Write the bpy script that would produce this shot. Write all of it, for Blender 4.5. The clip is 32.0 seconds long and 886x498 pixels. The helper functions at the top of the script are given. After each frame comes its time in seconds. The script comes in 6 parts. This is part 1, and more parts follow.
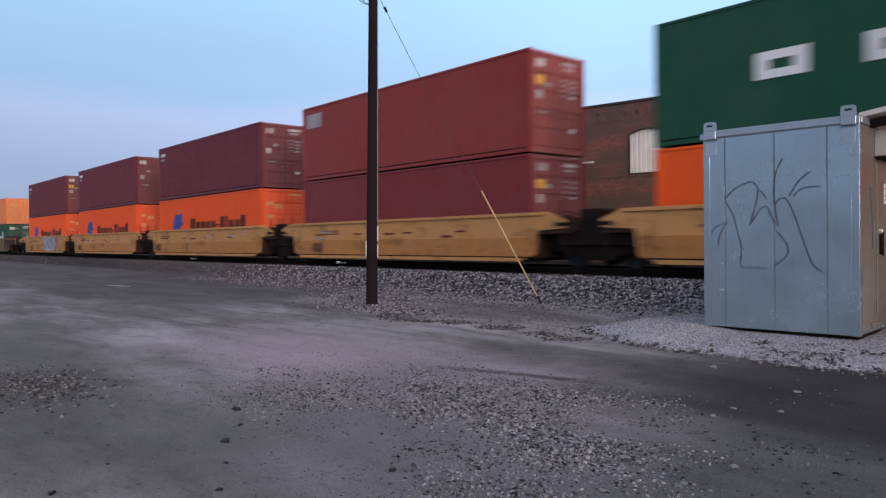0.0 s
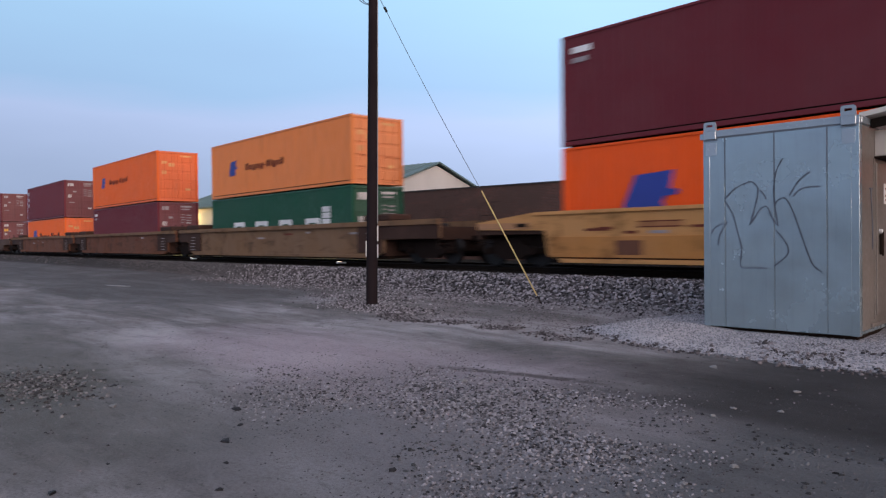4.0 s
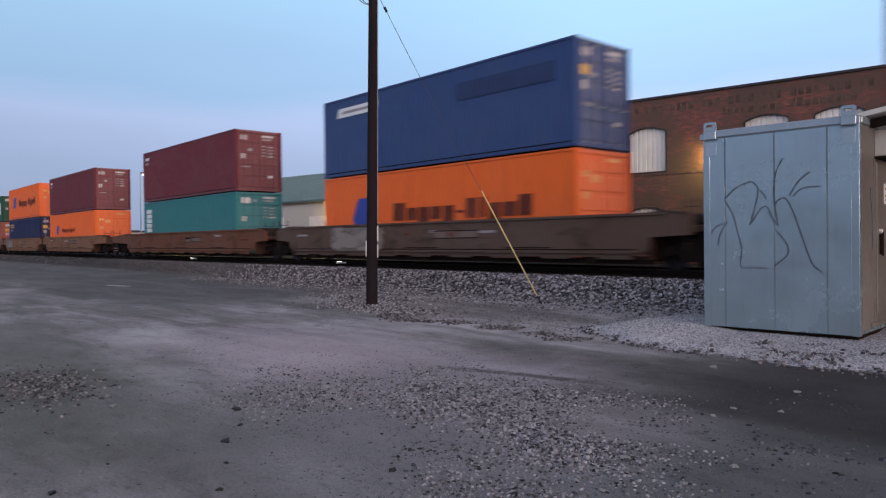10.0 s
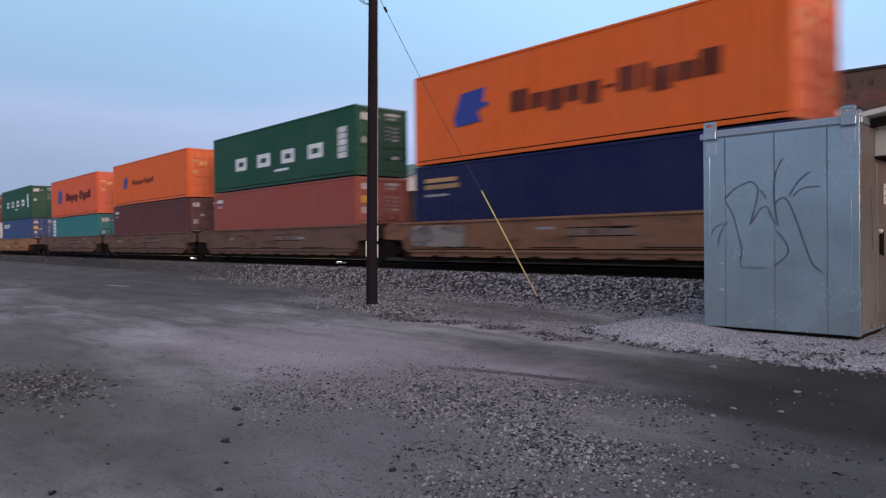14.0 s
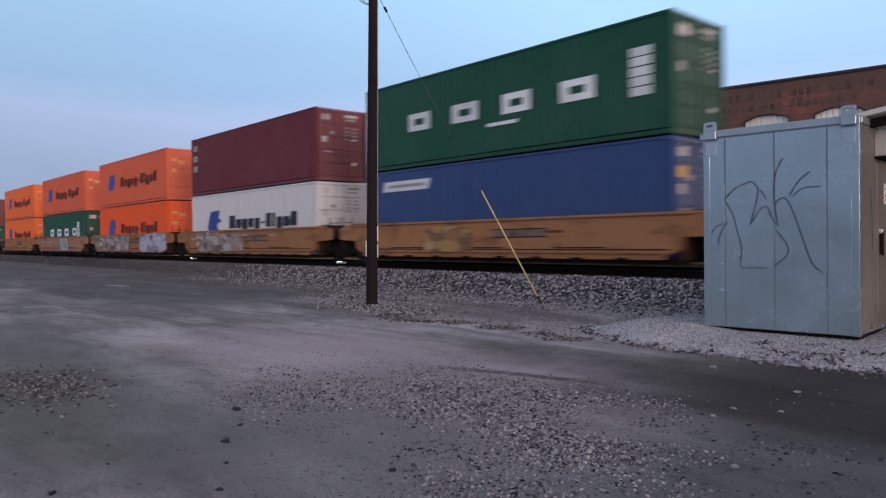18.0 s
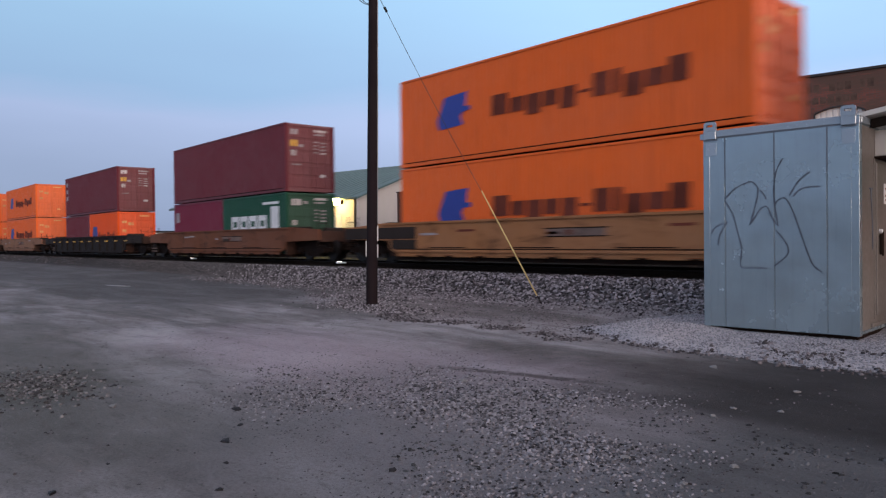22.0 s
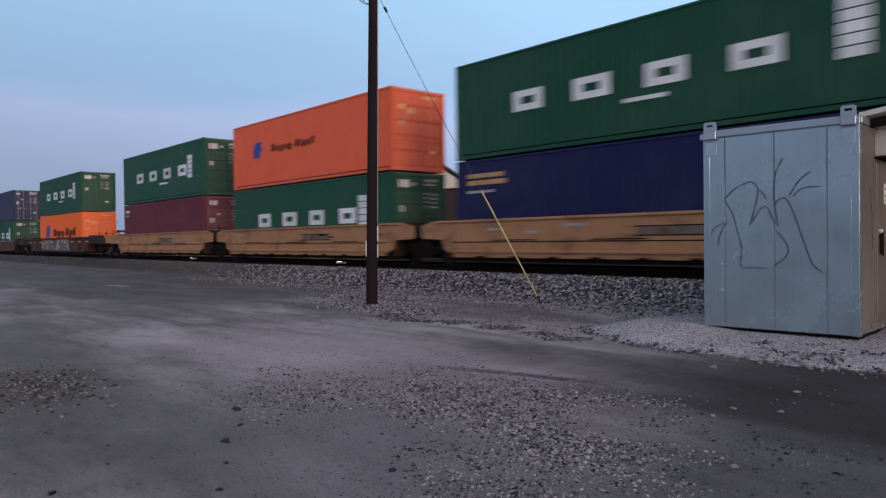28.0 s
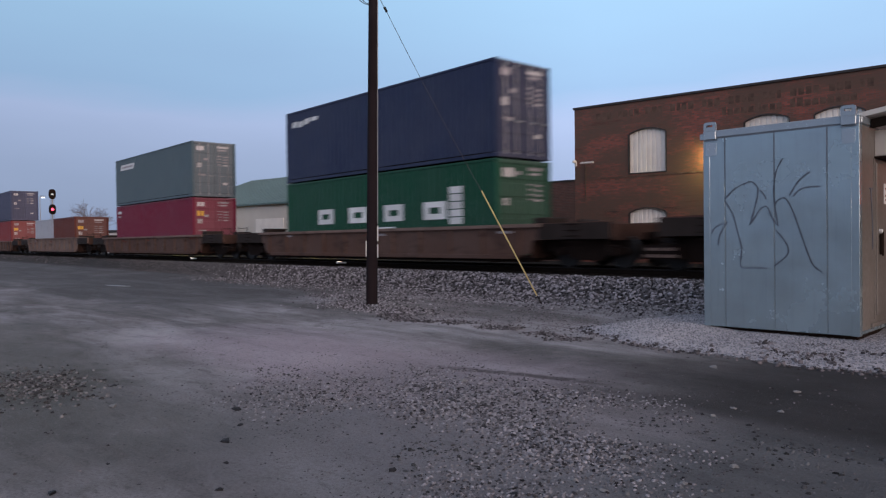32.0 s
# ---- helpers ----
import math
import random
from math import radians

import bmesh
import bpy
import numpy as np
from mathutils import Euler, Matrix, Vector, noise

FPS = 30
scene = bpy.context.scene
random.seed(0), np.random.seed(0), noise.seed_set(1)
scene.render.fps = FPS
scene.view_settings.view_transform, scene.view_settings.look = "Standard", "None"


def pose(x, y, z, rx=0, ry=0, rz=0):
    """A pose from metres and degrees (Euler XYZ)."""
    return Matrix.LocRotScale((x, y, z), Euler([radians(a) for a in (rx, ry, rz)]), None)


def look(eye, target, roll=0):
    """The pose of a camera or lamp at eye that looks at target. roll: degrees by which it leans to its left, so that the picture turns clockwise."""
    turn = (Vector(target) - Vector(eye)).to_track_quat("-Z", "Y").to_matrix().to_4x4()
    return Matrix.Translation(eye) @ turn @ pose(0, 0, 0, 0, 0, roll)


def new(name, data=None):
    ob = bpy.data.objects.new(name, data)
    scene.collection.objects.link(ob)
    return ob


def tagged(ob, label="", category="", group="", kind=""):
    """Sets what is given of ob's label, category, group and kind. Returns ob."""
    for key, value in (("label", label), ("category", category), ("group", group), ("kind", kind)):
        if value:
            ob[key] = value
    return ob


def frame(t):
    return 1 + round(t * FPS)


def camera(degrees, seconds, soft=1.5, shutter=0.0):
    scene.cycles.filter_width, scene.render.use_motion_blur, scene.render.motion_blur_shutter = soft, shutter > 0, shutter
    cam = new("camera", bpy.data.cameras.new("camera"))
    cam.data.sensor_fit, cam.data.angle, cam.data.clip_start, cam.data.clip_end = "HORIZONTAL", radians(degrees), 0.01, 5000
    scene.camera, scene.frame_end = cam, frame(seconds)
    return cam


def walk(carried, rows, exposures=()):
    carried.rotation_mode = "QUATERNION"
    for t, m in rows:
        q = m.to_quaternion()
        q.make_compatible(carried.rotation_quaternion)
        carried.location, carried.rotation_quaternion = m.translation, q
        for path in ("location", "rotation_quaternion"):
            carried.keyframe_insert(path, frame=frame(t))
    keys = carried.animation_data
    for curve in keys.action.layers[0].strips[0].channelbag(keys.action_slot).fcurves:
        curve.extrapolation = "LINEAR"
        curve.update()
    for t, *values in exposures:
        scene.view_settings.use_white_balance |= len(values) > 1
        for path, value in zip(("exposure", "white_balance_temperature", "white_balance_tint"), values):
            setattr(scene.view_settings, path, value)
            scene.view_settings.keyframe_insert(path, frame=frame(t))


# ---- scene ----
cam = camera(62.81, 32.0, soft=1.25, shutter=0.6)
EYE = (0.0, 0.0, 1.5)
POSE = look(EYE, (-0.75077, 0.66045, 1.4879), -0.659)
walk(cam, [(0.0, POSE), (32.0, POSE)],
     exposures=[(0.0, 0.06), (9.0, 0.0), (13.0, -0.04), (19.0, -0.06), (25.0, -0.14), (32.0, -0.22)])

# ---------------------------------------------------------------- sky and light
SUN_DIR = Vector((0.97, -0.185, 0.11)).normalized()


def build_sky():
    w = bpy.data.worlds.new("dusk_sky")
    scene.world = w
    w.use_nodes = True
    nt = w.node_tree
    nt.nodes.clear()
    out = nt.nodes.new("ShaderNodeOutputWorld")
    bg = nt.nodes.new("ShaderNodeBackground")
    sky = nt.nodes.new("ShaderNodeTexSky")
    sky.sky_type = "NISHITA"
    sky.sun_disc = False
    sky.sun_elevation = math.asin(SUN_DIR.z)
    sky.sun_rotation = math.atan2(SUN_DIR.x, SUN_DIR.y)
    sky.air_density, sky.dust_density, sky.ozone_density = 1.0, 1.0, 2.0
    tc = nt.nodes.new("ShaderNodeTexCoord")
    sep = nt.nodes.new("ShaderNodeSeparateXYZ")
    nt.links.new(tc.outputs["Generated"], sep.inputs[0])
    # thin high overcast: clear pale blue above, a mauve cloud bank near the horizon
    stretch = nt.nodes.new("ShaderNodeMapping")
    stretch.inputs["Scale"].default_value = (1.4, 1.4, 6.0)
    nt.links.new(tc.outputs["Generated"], stretch.inputs[0])
    n1 = nt.nodes.new("ShaderNodeTexNoise")
    n1.inputs["Scale"].default_value = 1.3
    n1.inputs["Detail"].default_value = 4.0
    nt.links.new(stretch.outputs[0], n1.inputs["Vector"])
    wob = nt.nodes.new("ShaderNodeMath")
    wob.operation = "MULTIPLY_ADD"
    wob.inputs[1].default_value = 0.12
    nt.links.new(n1.outputs["Fac"], wob.inputs[0])
    nt.links.new(sep.outputs["Z"], wob.inputs[2])
    ramp = nt.nodes.new("ShaderNodeValToRGB")
    cr = ramp.color_ramp
    stops = [(0.0, (0.25, 0.32, 0.50)), (0.06, (0.29, 0.375, 0.585)), (0.17, (0.425, 0.53, 0.80)),
             (0.228, (0.50, 0.62, 0.93)), (0.262, (0.395, 0.60, 0.905)), (0.40, (0.455, 0.745, 1.05)), (0.56, (0.38, 0.44, 0.56)), (1.0, (0.38, 0.40, 0.50))]
    while len(cr.elements) < len(stops):
        cr.elements.new(0.5)
    for e, (p, c) in zip(cr.elements, stops):
        e.position, e.color = p, (*c, 1)
    nt.links.new(wob.outputs[0], ramp.inputs[0])
    scaled = nt.nodes.new("ShaderNodeVectorMath")
    scaled.operation = "SCALE"
    scaled.inputs["Scale"].default_value = 0.05
    nt.links.new(sky.outputs[0], scaled.inputs[0])
    mix = nt.nodes.new("ShaderNodeMix")
    mix.data_type = "RGBA"
    mix.inputs[0].default_value = 0.15
    nt.links.new(ramp.outputs[0], mix.inputs[6])
    nt.links.new(scaled.outputs[0], mix.inputs[7])
    # the afterglow low on the side where the sun has just gone
    dot = nt.nodes.new("ShaderNodeVectorMath")
    dot.operation = "DOT_PRODUCT"
    dot.inputs[1].default_value = SUN_DIR
    nt.links.new(tc.outputs["Generated"], dot.inputs[0])
    near = nt.nodes.new("ShaderNodeMapRange")
    near.interpolation_type = "SMOOTHSTEP"
    near.inputs[1].default_value, near.inputs[2].default_value, near.inputs[4].default_value = 0.1, 1.0, 0.8
    nt.links.new(dot.outputs["Value"], near.inputs[0])
    after = nt.nodes.new("ShaderNodeMix")
    after.data_type = "RGBA"
    nt.links.new(near.outputs[0], after.inputs[0])
    side = nt.nodes.new("ShaderNodeMapRange")
    side.inputs[1].default_value, side.inputs[2].default_value, side.inputs[3].default_value, side.inputs[4].default_value = -1.0, -0.58, 0.97, 1.36
    nt.links.new(sep.outputs["X"], side.inputs[0])
    lift = nt.nodes.new("ShaderNodeVectorMath")
    lift.operation = "SCALE"
    nt.links.new(mix.outputs[2], lift.inputs[0])
    nt.links.new(side.outputs[0], lift.inputs["Scale"])
    nt.links.new(lift.outputs[0], after.inputs[6])
    after.inputs[7].default_value = (1.55, 1.27, 1.25, 1)
    nt.links.new(after.outputs[2], bg.inputs[0])
    bg.inputs[1].default_value = 1.0
    nt.links.new(bg.outputs[0], out.inputs[0])


build_sky()
sun = new("sun", bpy.data.lights.new("sun", "SUN"))
sun.data.energy, sun.data.angle, sun.data.color = 1.45, radians(24), (1.0, 0.80, 0.68)
sun.matrix_world = look((0, 0, 60), Vector((0, 0, 60)) - SUN_DIR)

# ---------------------------------------------------------------- materials


def nodes_of(name):
    m = bpy.data.materials.new(name)
    m.use_nodes = True
    nt = m.node_tree
    return m, nt, nt.nodes["Principled BSDF"]


def tex(nt, kind, vec=None, **inputs):
    n = nt.nodes.new(kind)
    for k, v in inputs.items():
        n.inputs[k.replace("_", " ")].default_value = v
    if vec is not None:
        nt.links.new(vec, n.inputs["Vector"])
    return n


def coords(nt, scale=(1, 1, 1), space="Object", turn=0):
    tc = nt.nodes.new("ShaderNodeTexCoord")
    mp = nt.nodes.new("ShaderNodeMapping")
    mp.inputs["Scale"].default_value = scale
    mp.inputs["Rotation"].default_value = (0, 0, radians(turn))
    nt.links.new(tc.outputs[space], mp.inputs[0])
    return mp.outputs[0]


def blend(nt, fac, a, b, mode="MIX"):
    n = nt.nodes.new("ShaderNodeMix")
    n.data_type, n.blend_type = "RGBA", mode
    for sock, v in ((n.inputs[0], fac), (n.inputs[6], a), (n.inputs[7], b)):
        if hasattr(v, "links"):
            nt.links.new(v, sock)
        elif isinstance(v, (int, float)):
            sock.default_value = v
        else:
            sock.default_value = (*v[:3], 1)
    return n.outputs[2]


def span(nt, value, a, b, lo=0.0, hi=1.0):
    n = nt.nodes.new("ShaderNodeMapRange")
    n.inputs[1].default_value, n.inputs[2].default_value, n.inputs[3].default_value, n.inputs[4].default_value = a, b, lo, hi
    nt.links.new(value, n.inputs[0])
    return n.outputs[0]


def bumped(nt, bsdf, height, strength, distance):
    b = nt.nodes.new("ShaderNodeBump")
    b.inputs["Strength"].default_value, b.inputs["Distance"].default_value = strength, distance
    nt.links.new(height, b.inputs["Height"])
    nt.links.new(b.outputs[0], bsdf.inputs["Normal"])


def plain(name, c, rough=0.6, metal=0.0, var=0.25, scale=6.0, bump=0.2, spread=0.12, gloss=0.3):
    """A surface with two scales of variation, and a little difference from object to object."""
    m, nt, bs = nodes_of(name)
    v = coords(nt)
    big = tex(nt, "ShaderNodeTexNoise", v, Scale=scale * 0.25, Detail=4.0)
    fine = tex(nt, "ShaderNodeTexNoise", v, Scale=scale * 4, Detail=6.0, Roughness=0.7)
    dark = tuple(x * (1 - var) for x in c)
    lite = tuple(min(1, x * (1 + var * 0.6)) for x in c)
    col = blend(nt, span(nt, big.outputs["Fac"], 0.3, 0.7), dark, lite)
    col = blend(nt, span(nt, fine.outputs["Fac"], 0.35, 0.75, 0.0, 0.45), col, dark)
    if spread:
        oi = nt.nodes.new("ShaderNodeObjectInfo")
        hs = nt.nodes.new("ShaderNodeHueSaturation")
        nt.links.new(span(nt, oi.outputs["Random"], 0, 1, 1 - spread, 1 + spread), hs.inputs["Value"])
        nt.links.new(col, hs.inputs["Color"])
        col = hs.outputs[0]
    nt.links.new(col, bs.inputs["Base Color"])
    nt.links.new(span(nt, fine.outputs["Fac"], 0.3, 0.7, rough * 0.85, min(1, rough * 1.15)), bs.inputs["Roughness"])
    bs.inputs["Metallic"].default_value = metal
    bs.inputs["Specular IOR Level"].default_value = gloss
    if bump:
        bumped(nt, bs, fine.outputs["Fac"], bump, 0.01)
    return m


def paint(name, c, rust=0.25, rough=0.48, fade=0.05, soot=0.0):
    """Painted steel: faded patches, run-down streaks of grime, rust spots."""
    m, nt, bs = nodes_of(name)
    v = coords(nt)
    streak = tex(nt, "ShaderNodeTexNoise", coords(nt, (5, 5, 0.35)), Scale=2.2, Detail=5.0, Roughness=0.65)
    big = tex(nt, "ShaderNodeTexNoise", v, Scale=0.55, Detail=5.0)
    spots = tex(nt, "ShaderNodeTexNoise", v, Scale=5.5, Detail=8.0, Roughness=0.72)
    grime = tuple(x * 0.62 + 0.012 for x in c)
    pale = tuple(x * (1 - fade) + 0.30 * fade for x in c)
    col = blend(nt, span(nt, big.outputs["Fac"], 0.38, 0.70), c, pale)
    col = blend(nt, span(nt, streak.outputs["Fac"], 0.48, 0.78, 0.0, 0.75), col, grime)
    col = blend(nt, span(nt, spots.outputs["Fac"], 0.63, 0.72, 0.0, rust), col, (0.11, 0.045, 0.022))
    if soot:
        # road dirt thrown up in blotches, and paler worn patches
        blot = tex(nt, "ShaderNodeTexNoise", coords(nt, (0.8, 1, 1.5)), Scale=1.3, Detail=7.0, Roughness=0.68, Distortion=0.5)
        col = blend(nt, span(nt, blot.outputs["Fac"], 0.52, 0.68, 0.0, soot), col, tuple(x * 0.30 + 0.006 for x in c))
        col = blend(nt, span(nt, blot.outputs["Fac"], 0.42, 0.30, 0.0, 0.45), col, tuple(x * 0.85 + 0.05 * min(1, x * 12) for x in c))
    oi = nt.nodes.new("ShaderNodeObjectInfo")
    hs = nt.nodes.new("ShaderNodeHueSaturation")
    nt.links.new(span(nt, oi.outputs["Random"], 0, 1, 0.93, 1.07), hs.inputs["Value"])
    nt.links.new(col, hs.inputs["Color"])
    nt.links.new(hs.outputs[0], bs.inputs["Base Color"])
    nt.links.new(span(nt, spots.outputs["Fac"], 0.4, 0.7, rough, rough + 0.3), bs.inputs["Roughness"])
    if soot:
        bs.inputs["Specular IOR Level"].default_value = 0.10
    else:
        # enamel: hardly any gloss face on, a strong sheen at a low angle
        lw = nt.nodes.new("ShaderNodeLayerWeight")
        nt.links.new(span(nt, lw.outputs["Facing"], 0.25, 0.65, 0.10, 0.45), bs.inputs["Specular IOR Level"])
    bumped(nt, bs, spots.outputs["Fac"], 0.12, 0.01)
    return m


def stone(name, a, b, wet=0.0, mid=0.5):
    m, nt, bs = nodes_of(name)
    geo = nt.nodes.new("ShaderNodeNewGeometry")
    n = tex(nt, "ShaderNodeTexNoise", coords(nt), Scale=60.0, Detail=4.0)
    r = nt.nodes.new("ShaderNodeValToRGB")
    r.color_ramp.elements[0].color = (*a, 1)
    r.color_ramp.elements[1].color = (*b, 1)
    e = r.color_ramp.elements.new(0.55)
    e.color = (*[x + (y - x) * mid for x, y in zip(a, b)], 1)
    nt.links.new(geo.outputs["Random Per Island"], r.inputs[0])
    col = blend(nt, span(nt, n.outputs["Fac"], 0.35, 0.7, 0.0, 0.4), r.outputs[0], tuple(x * 0.6 for x in a))
    nt.links.new(col, bs.inputs["Base Color"])
    bs.inputs["Roughness"].default_value = 0.85 - wet
    bs.inputs["Specular IOR Level"].default_value = 0.12
    bumped(nt, bs, n.outputs["Fac"], 0.3, 0.004)
    return m


def glow(name, c, strength):
    m, nt, bs = nodes_of(name)
    bs.inputs["Base Color"].default_value = (*c, 1)
    bs.inputs["Emission Color"].default_value = (*c, 1)
    bs.inputs["Emission Strength"].default_value = strength
    return m


COATS = {
    "orange": (0.83, 0.100, 0.012), "salmon": (0.68, 0.118, 0.048), "amber": (0.74, 0.230, 0.068), "maroon": (0.140, 0.023, 0.034), "wine": (0.120, 0.021, 0.036), "tangerine": (0.79, 0.142, 0.026), "plum": (0.150, 0.034, 0.040),
    "red": (0.261, 0.041, 0.036), "rust": (0.194, 0.032, 0.036), "green": (0.011, 0.072, 0.042), "teal": (0.036, 0.190, 0.205),
    "navy": (0.011, 0.014, 0.070), "blue": (0.036, 0.070, 0.190), "brick": (0.324, 0.077, 0.059), "brown": (0.104, 0.032, 0.029),
    "grey": (0.088, 0.128, 0.151), "ink": (0.0250, 0.0351, 0.0805), "coral": (0.74, 0.122, 0.052), "white": (0.648, 0.630, 0.639), "crimson": (0.1710, 0.0170, 0.0442), "copper": (0.113, 0.032, 0.025),
    "slate": (0.068, 0.077, 0.135), "pale": (0.378, 0.405, 0.468),
}
COAT = {k: paint("paint_" + k, c) for k, c in COATS.items()}
# end paints: the door ends' pale sky sheen, mixed into each coat's colour
ENDCOAT = {k: paint("end_sheen_paint_" + k, tuple(q * 0.92 + d * (1.0 if c[0] > 0.08 else 0.45) for q, d in zip(c, (0.060, 0.046, 0.042))), rust=0.15, rough=0.55, fade=0.12) for k, c in COATS.items()}
CARS = {
    "yellow": (0.60, 0.295, 0.108), "mustard": (0.49, 0.215, 0.066), "tan": (0.25, 0.118, 0.066), "ochre": (0.38, 0.165, 0.070), "umber": (0.165, 0.064, 0.036),
    "khaki": (0.205, 0.116, 0.064), "loam": (0.108, 0.064, 0.048), "black": (0.022, 0.016, 0.015), "oxide": (0.075, 0.034, 0.027), "drab": (0.104, 0.057, 0.044), "clay": (0.175, 0.092, 0.064), "sienna": (0.19, 0.070, 0.036), "sand": (0.43, 0.215, 0.105), "dull": (0.19, 0.128, 0.108), "fawn": (0.28, 0.138, 0.082), "rosy": (0.40, 0.190, 0.120),
}
CARCOAT = {k: paint("car_paint_" + k, c, rust=0.7, rough=0.65, fade=0.015 if k == "black" else 0.08, soot=0.75) for k, c in CARS.items()}
STEEL = plain("dark_steel", (0.034, 0.025, 0.022), 0.75, gloss=0.12)
SOOT = plain("sooty_brown_steel", (0.066, 0.036, 0.028), 0.8, var=0.45, scale=4.0, gloss=0.12)
IRON = plain("cast_iron", (0.018, 0.011, 0.009), 0.85, gloss=0.08)
WHEEL = plain("wheel_steel", (0.025, 0.021, 0.02), 0.5, 0.6)
RAILTOP = plain("rail_steel", (0.016, 0.013, 0.013), 0.75, gloss=0.15, var=0.1, bump=0.0)
RUSTY = plain("rusty_steel", (0.013, 0.009, 0.007), 0.9, gloss=0.08)
ROD = plain("galvanised_rod", (0.30, 0.30, 0.31), 0.45, 0.5)
POLISHED = plain("polished_steel", (0.85, 0.83, 0.80), 0.14, 1.0, var=0.05, bump=0.0)
WHITEMARK = plain("white_marking", (0.74, 0.74, 0.74), 0.5, var=0.15, bump=0.0)
DARKMARK = plain("dark_brown_marking", (0.165, 0.046, 0.032), 0.75, var=0.35, bump=0.0, gloss=0.08)
BLUEMARK = plain("blue_marking", (0.030, 0.055, 0.30), 0.5, var=0.15, bump=0.0)
OVERBLUE = plain("overpainted_blue", (0.026, 0.044, 0.135), 0.55, var=0.25, bump=0.0)
NAVYMARK = plain("dark_navy_marking", (0.040, 0.040, 0.062), 0.6, var=0.25, bump=0.0, gloss=0.1)
YELLOWMARK = plain("yellow_marking", (0.75, 0.42, 0.07), 0.5, var=0.15, bump=0.0)
TANMARK = plain("tan_marking", (0.46, 0.27, 0.12), 0.6, var=0.25, bump=0.0)
PALEORANGE = plain("pale_faded_notice", (0.78, 0.40, 0.16), 0.6, var=0.25, bump=0.0)
PLACARD = plain("dull_white_placard", (0.56, 0.52, 0.52), 0.6, var=0.3, bump=0.0)
GREYMARK = plain("grey_marking", (0.36, 0.32, 0.33), 0.6, var=0.3, bump=0.0)


def tag_paint(name, shades, cell):
    """Sprayed lettering gone wild: rounded cells of a few colours, dark lines between some of them."""
    m, nt, bs = nodes_of(name)
    v = coords(nt, (0.9, 1, 1.9))
    wob = tex(nt, "ShaderNodeTexNoise", v, Scale=1.7, Detail=3.0)
    mixv = nt.nodes.new("ShaderNodeVectorMath")
    mixv.operation = "MULTIPLY_ADD"
    mixv.inputs[1].default_value = (0.55, 0.0, 0.55)
    nt.links.new(wob.outputs["Color"], mixv.inputs[0])
    nt.links.new(v, mixv.inputs[2])
    cells = tex(nt, "ShaderNodeTexVoronoi", mixv.outputs[0], Scale=cell)
    edge = nt.nodes.new("ShaderNodeTexVoronoi")
    edge.feature = "DISTANCE_TO_EDGE"
    edge.inputs["Scale"].default_value = cell
    nt.links.new(mixv.outputs[0], edge.inputs["Vector"])
    hue = nt.nodes.new("ShaderNodeSeparateColor")
    nt.links.new(cells.outputs["Color"], hue.inputs[0])
    r = nt.nodes.new("ShaderNodeValToRGB")
    r.color_ramp.interpolation = "CONSTANT"
    while len(r.color_ramp.elements) < len(shades):
        r.color_ramp.elements.new(0.5)
    for k, (e, c) in enumerate(zip(r.color_ramp.elements, shades)):
        e.position, e.color = k / len(shades), (*c, 1)
    nt.links.new(hue.outputs[0], r.inputs[0])
    line = span(nt, edge.outputs["Distance"], 0.03, 0.07, 0.75, 0.0)
    grit = tex(nt, "ShaderNodeTexNoise", v, Scale=9.0, Detail=6.0, Roughness=0.7)
    col = blend(nt, product(nt, line, span(nt, wob.outputs["Fac"], 0.42, 0.55)), r.outputs[0], (0.060, 0.050, 0.060))
    col = blend(nt, span(nt, grit.outputs["Fac"], 0.5, 0.75, 0.0, 0.5), col, (0.20, 0.13, 0.09))
    nt.links.new(col, bs.inputs["Base Color"])
    bs.inputs["Roughness"].default_value = 0.65
    bs.inputs["Specular IOR Level"].default_value = 0.15
    return m


def product(nt, *vals):
    out = vals[0]
    for v in vals[1:]:
        n = nt.nodes.new("ShaderNodeMath")
        n.operation = "MULTIPLY"
        for k, q in enumerate((out, v)):
            if isinstance(q, float):
                n.inputs[k].default_value = q
            else:
                nt.links.new(q, n.inputs[k])
        out = n.outputs[0]
    return out


TAGPAINT = tag_paint("spray_paint", [(0.42, 0.37, 0.36), (0.26, 0.165, 0.11), (0.50, 0.46, 0.46), (0.30, 0.25, 0.25), (0.15, 0.12, 0.12), (0.54, 0.49, 0.50), (0.36, 0.21, 0.15), (0.34, 0.26, 0.22)], 2.0)
TAGPALE = tag_paint("pale_spray_paint", [(0.48, 0.44, 0.54), (0.42, 0.38, 0.47), (0.50, 0.47, 0.55), (0.30, 0.25, 0.31), (0.50, 0.47, 0.54), (0.16, 0.125, 0.14), (0.46, 0.42, 0.50)], 1.6)
TAGICE = tag_paint("ice_grey_spray_paint", [(0.33, 0.35, 0.37), (0.38, 0.38, 0.41), (0.27, 0.31, 0.34), (0.43, 0.42, 0.45)], 1.2)
TAGROSE = tag_paint("rose_spray_paint", [(0.42, 0.15, 0.15), (0.46, 0.25, 0.23), (0.20, 0.22, 0.44), (0.38, 0.20, 0.20)], 1.4)
TAGOCHRE = tag_paint("ochre_spray_paint", [(0.42, 0.24, 0.09), (0.30, 0.15, 0.06), (0.46, 0.30, 0.14), (0.22, 0.11, 0.06)], 1.9)
TAGDUSK = tag_paint("dusky_spray_paint", [(0.21, 0.185, 0.188), (0.30, 0.265, 0.27), (0.13, 0.112, 0.114), (0.34, 0.30, 0.305)], 1.6)
TAGGREY = tag_paint("grey_spray_paint", [(0.20, 0.17, 0.16), (0.26, 0.22, 0.20), (0.15, 0.12, 0.11)], 1.4)


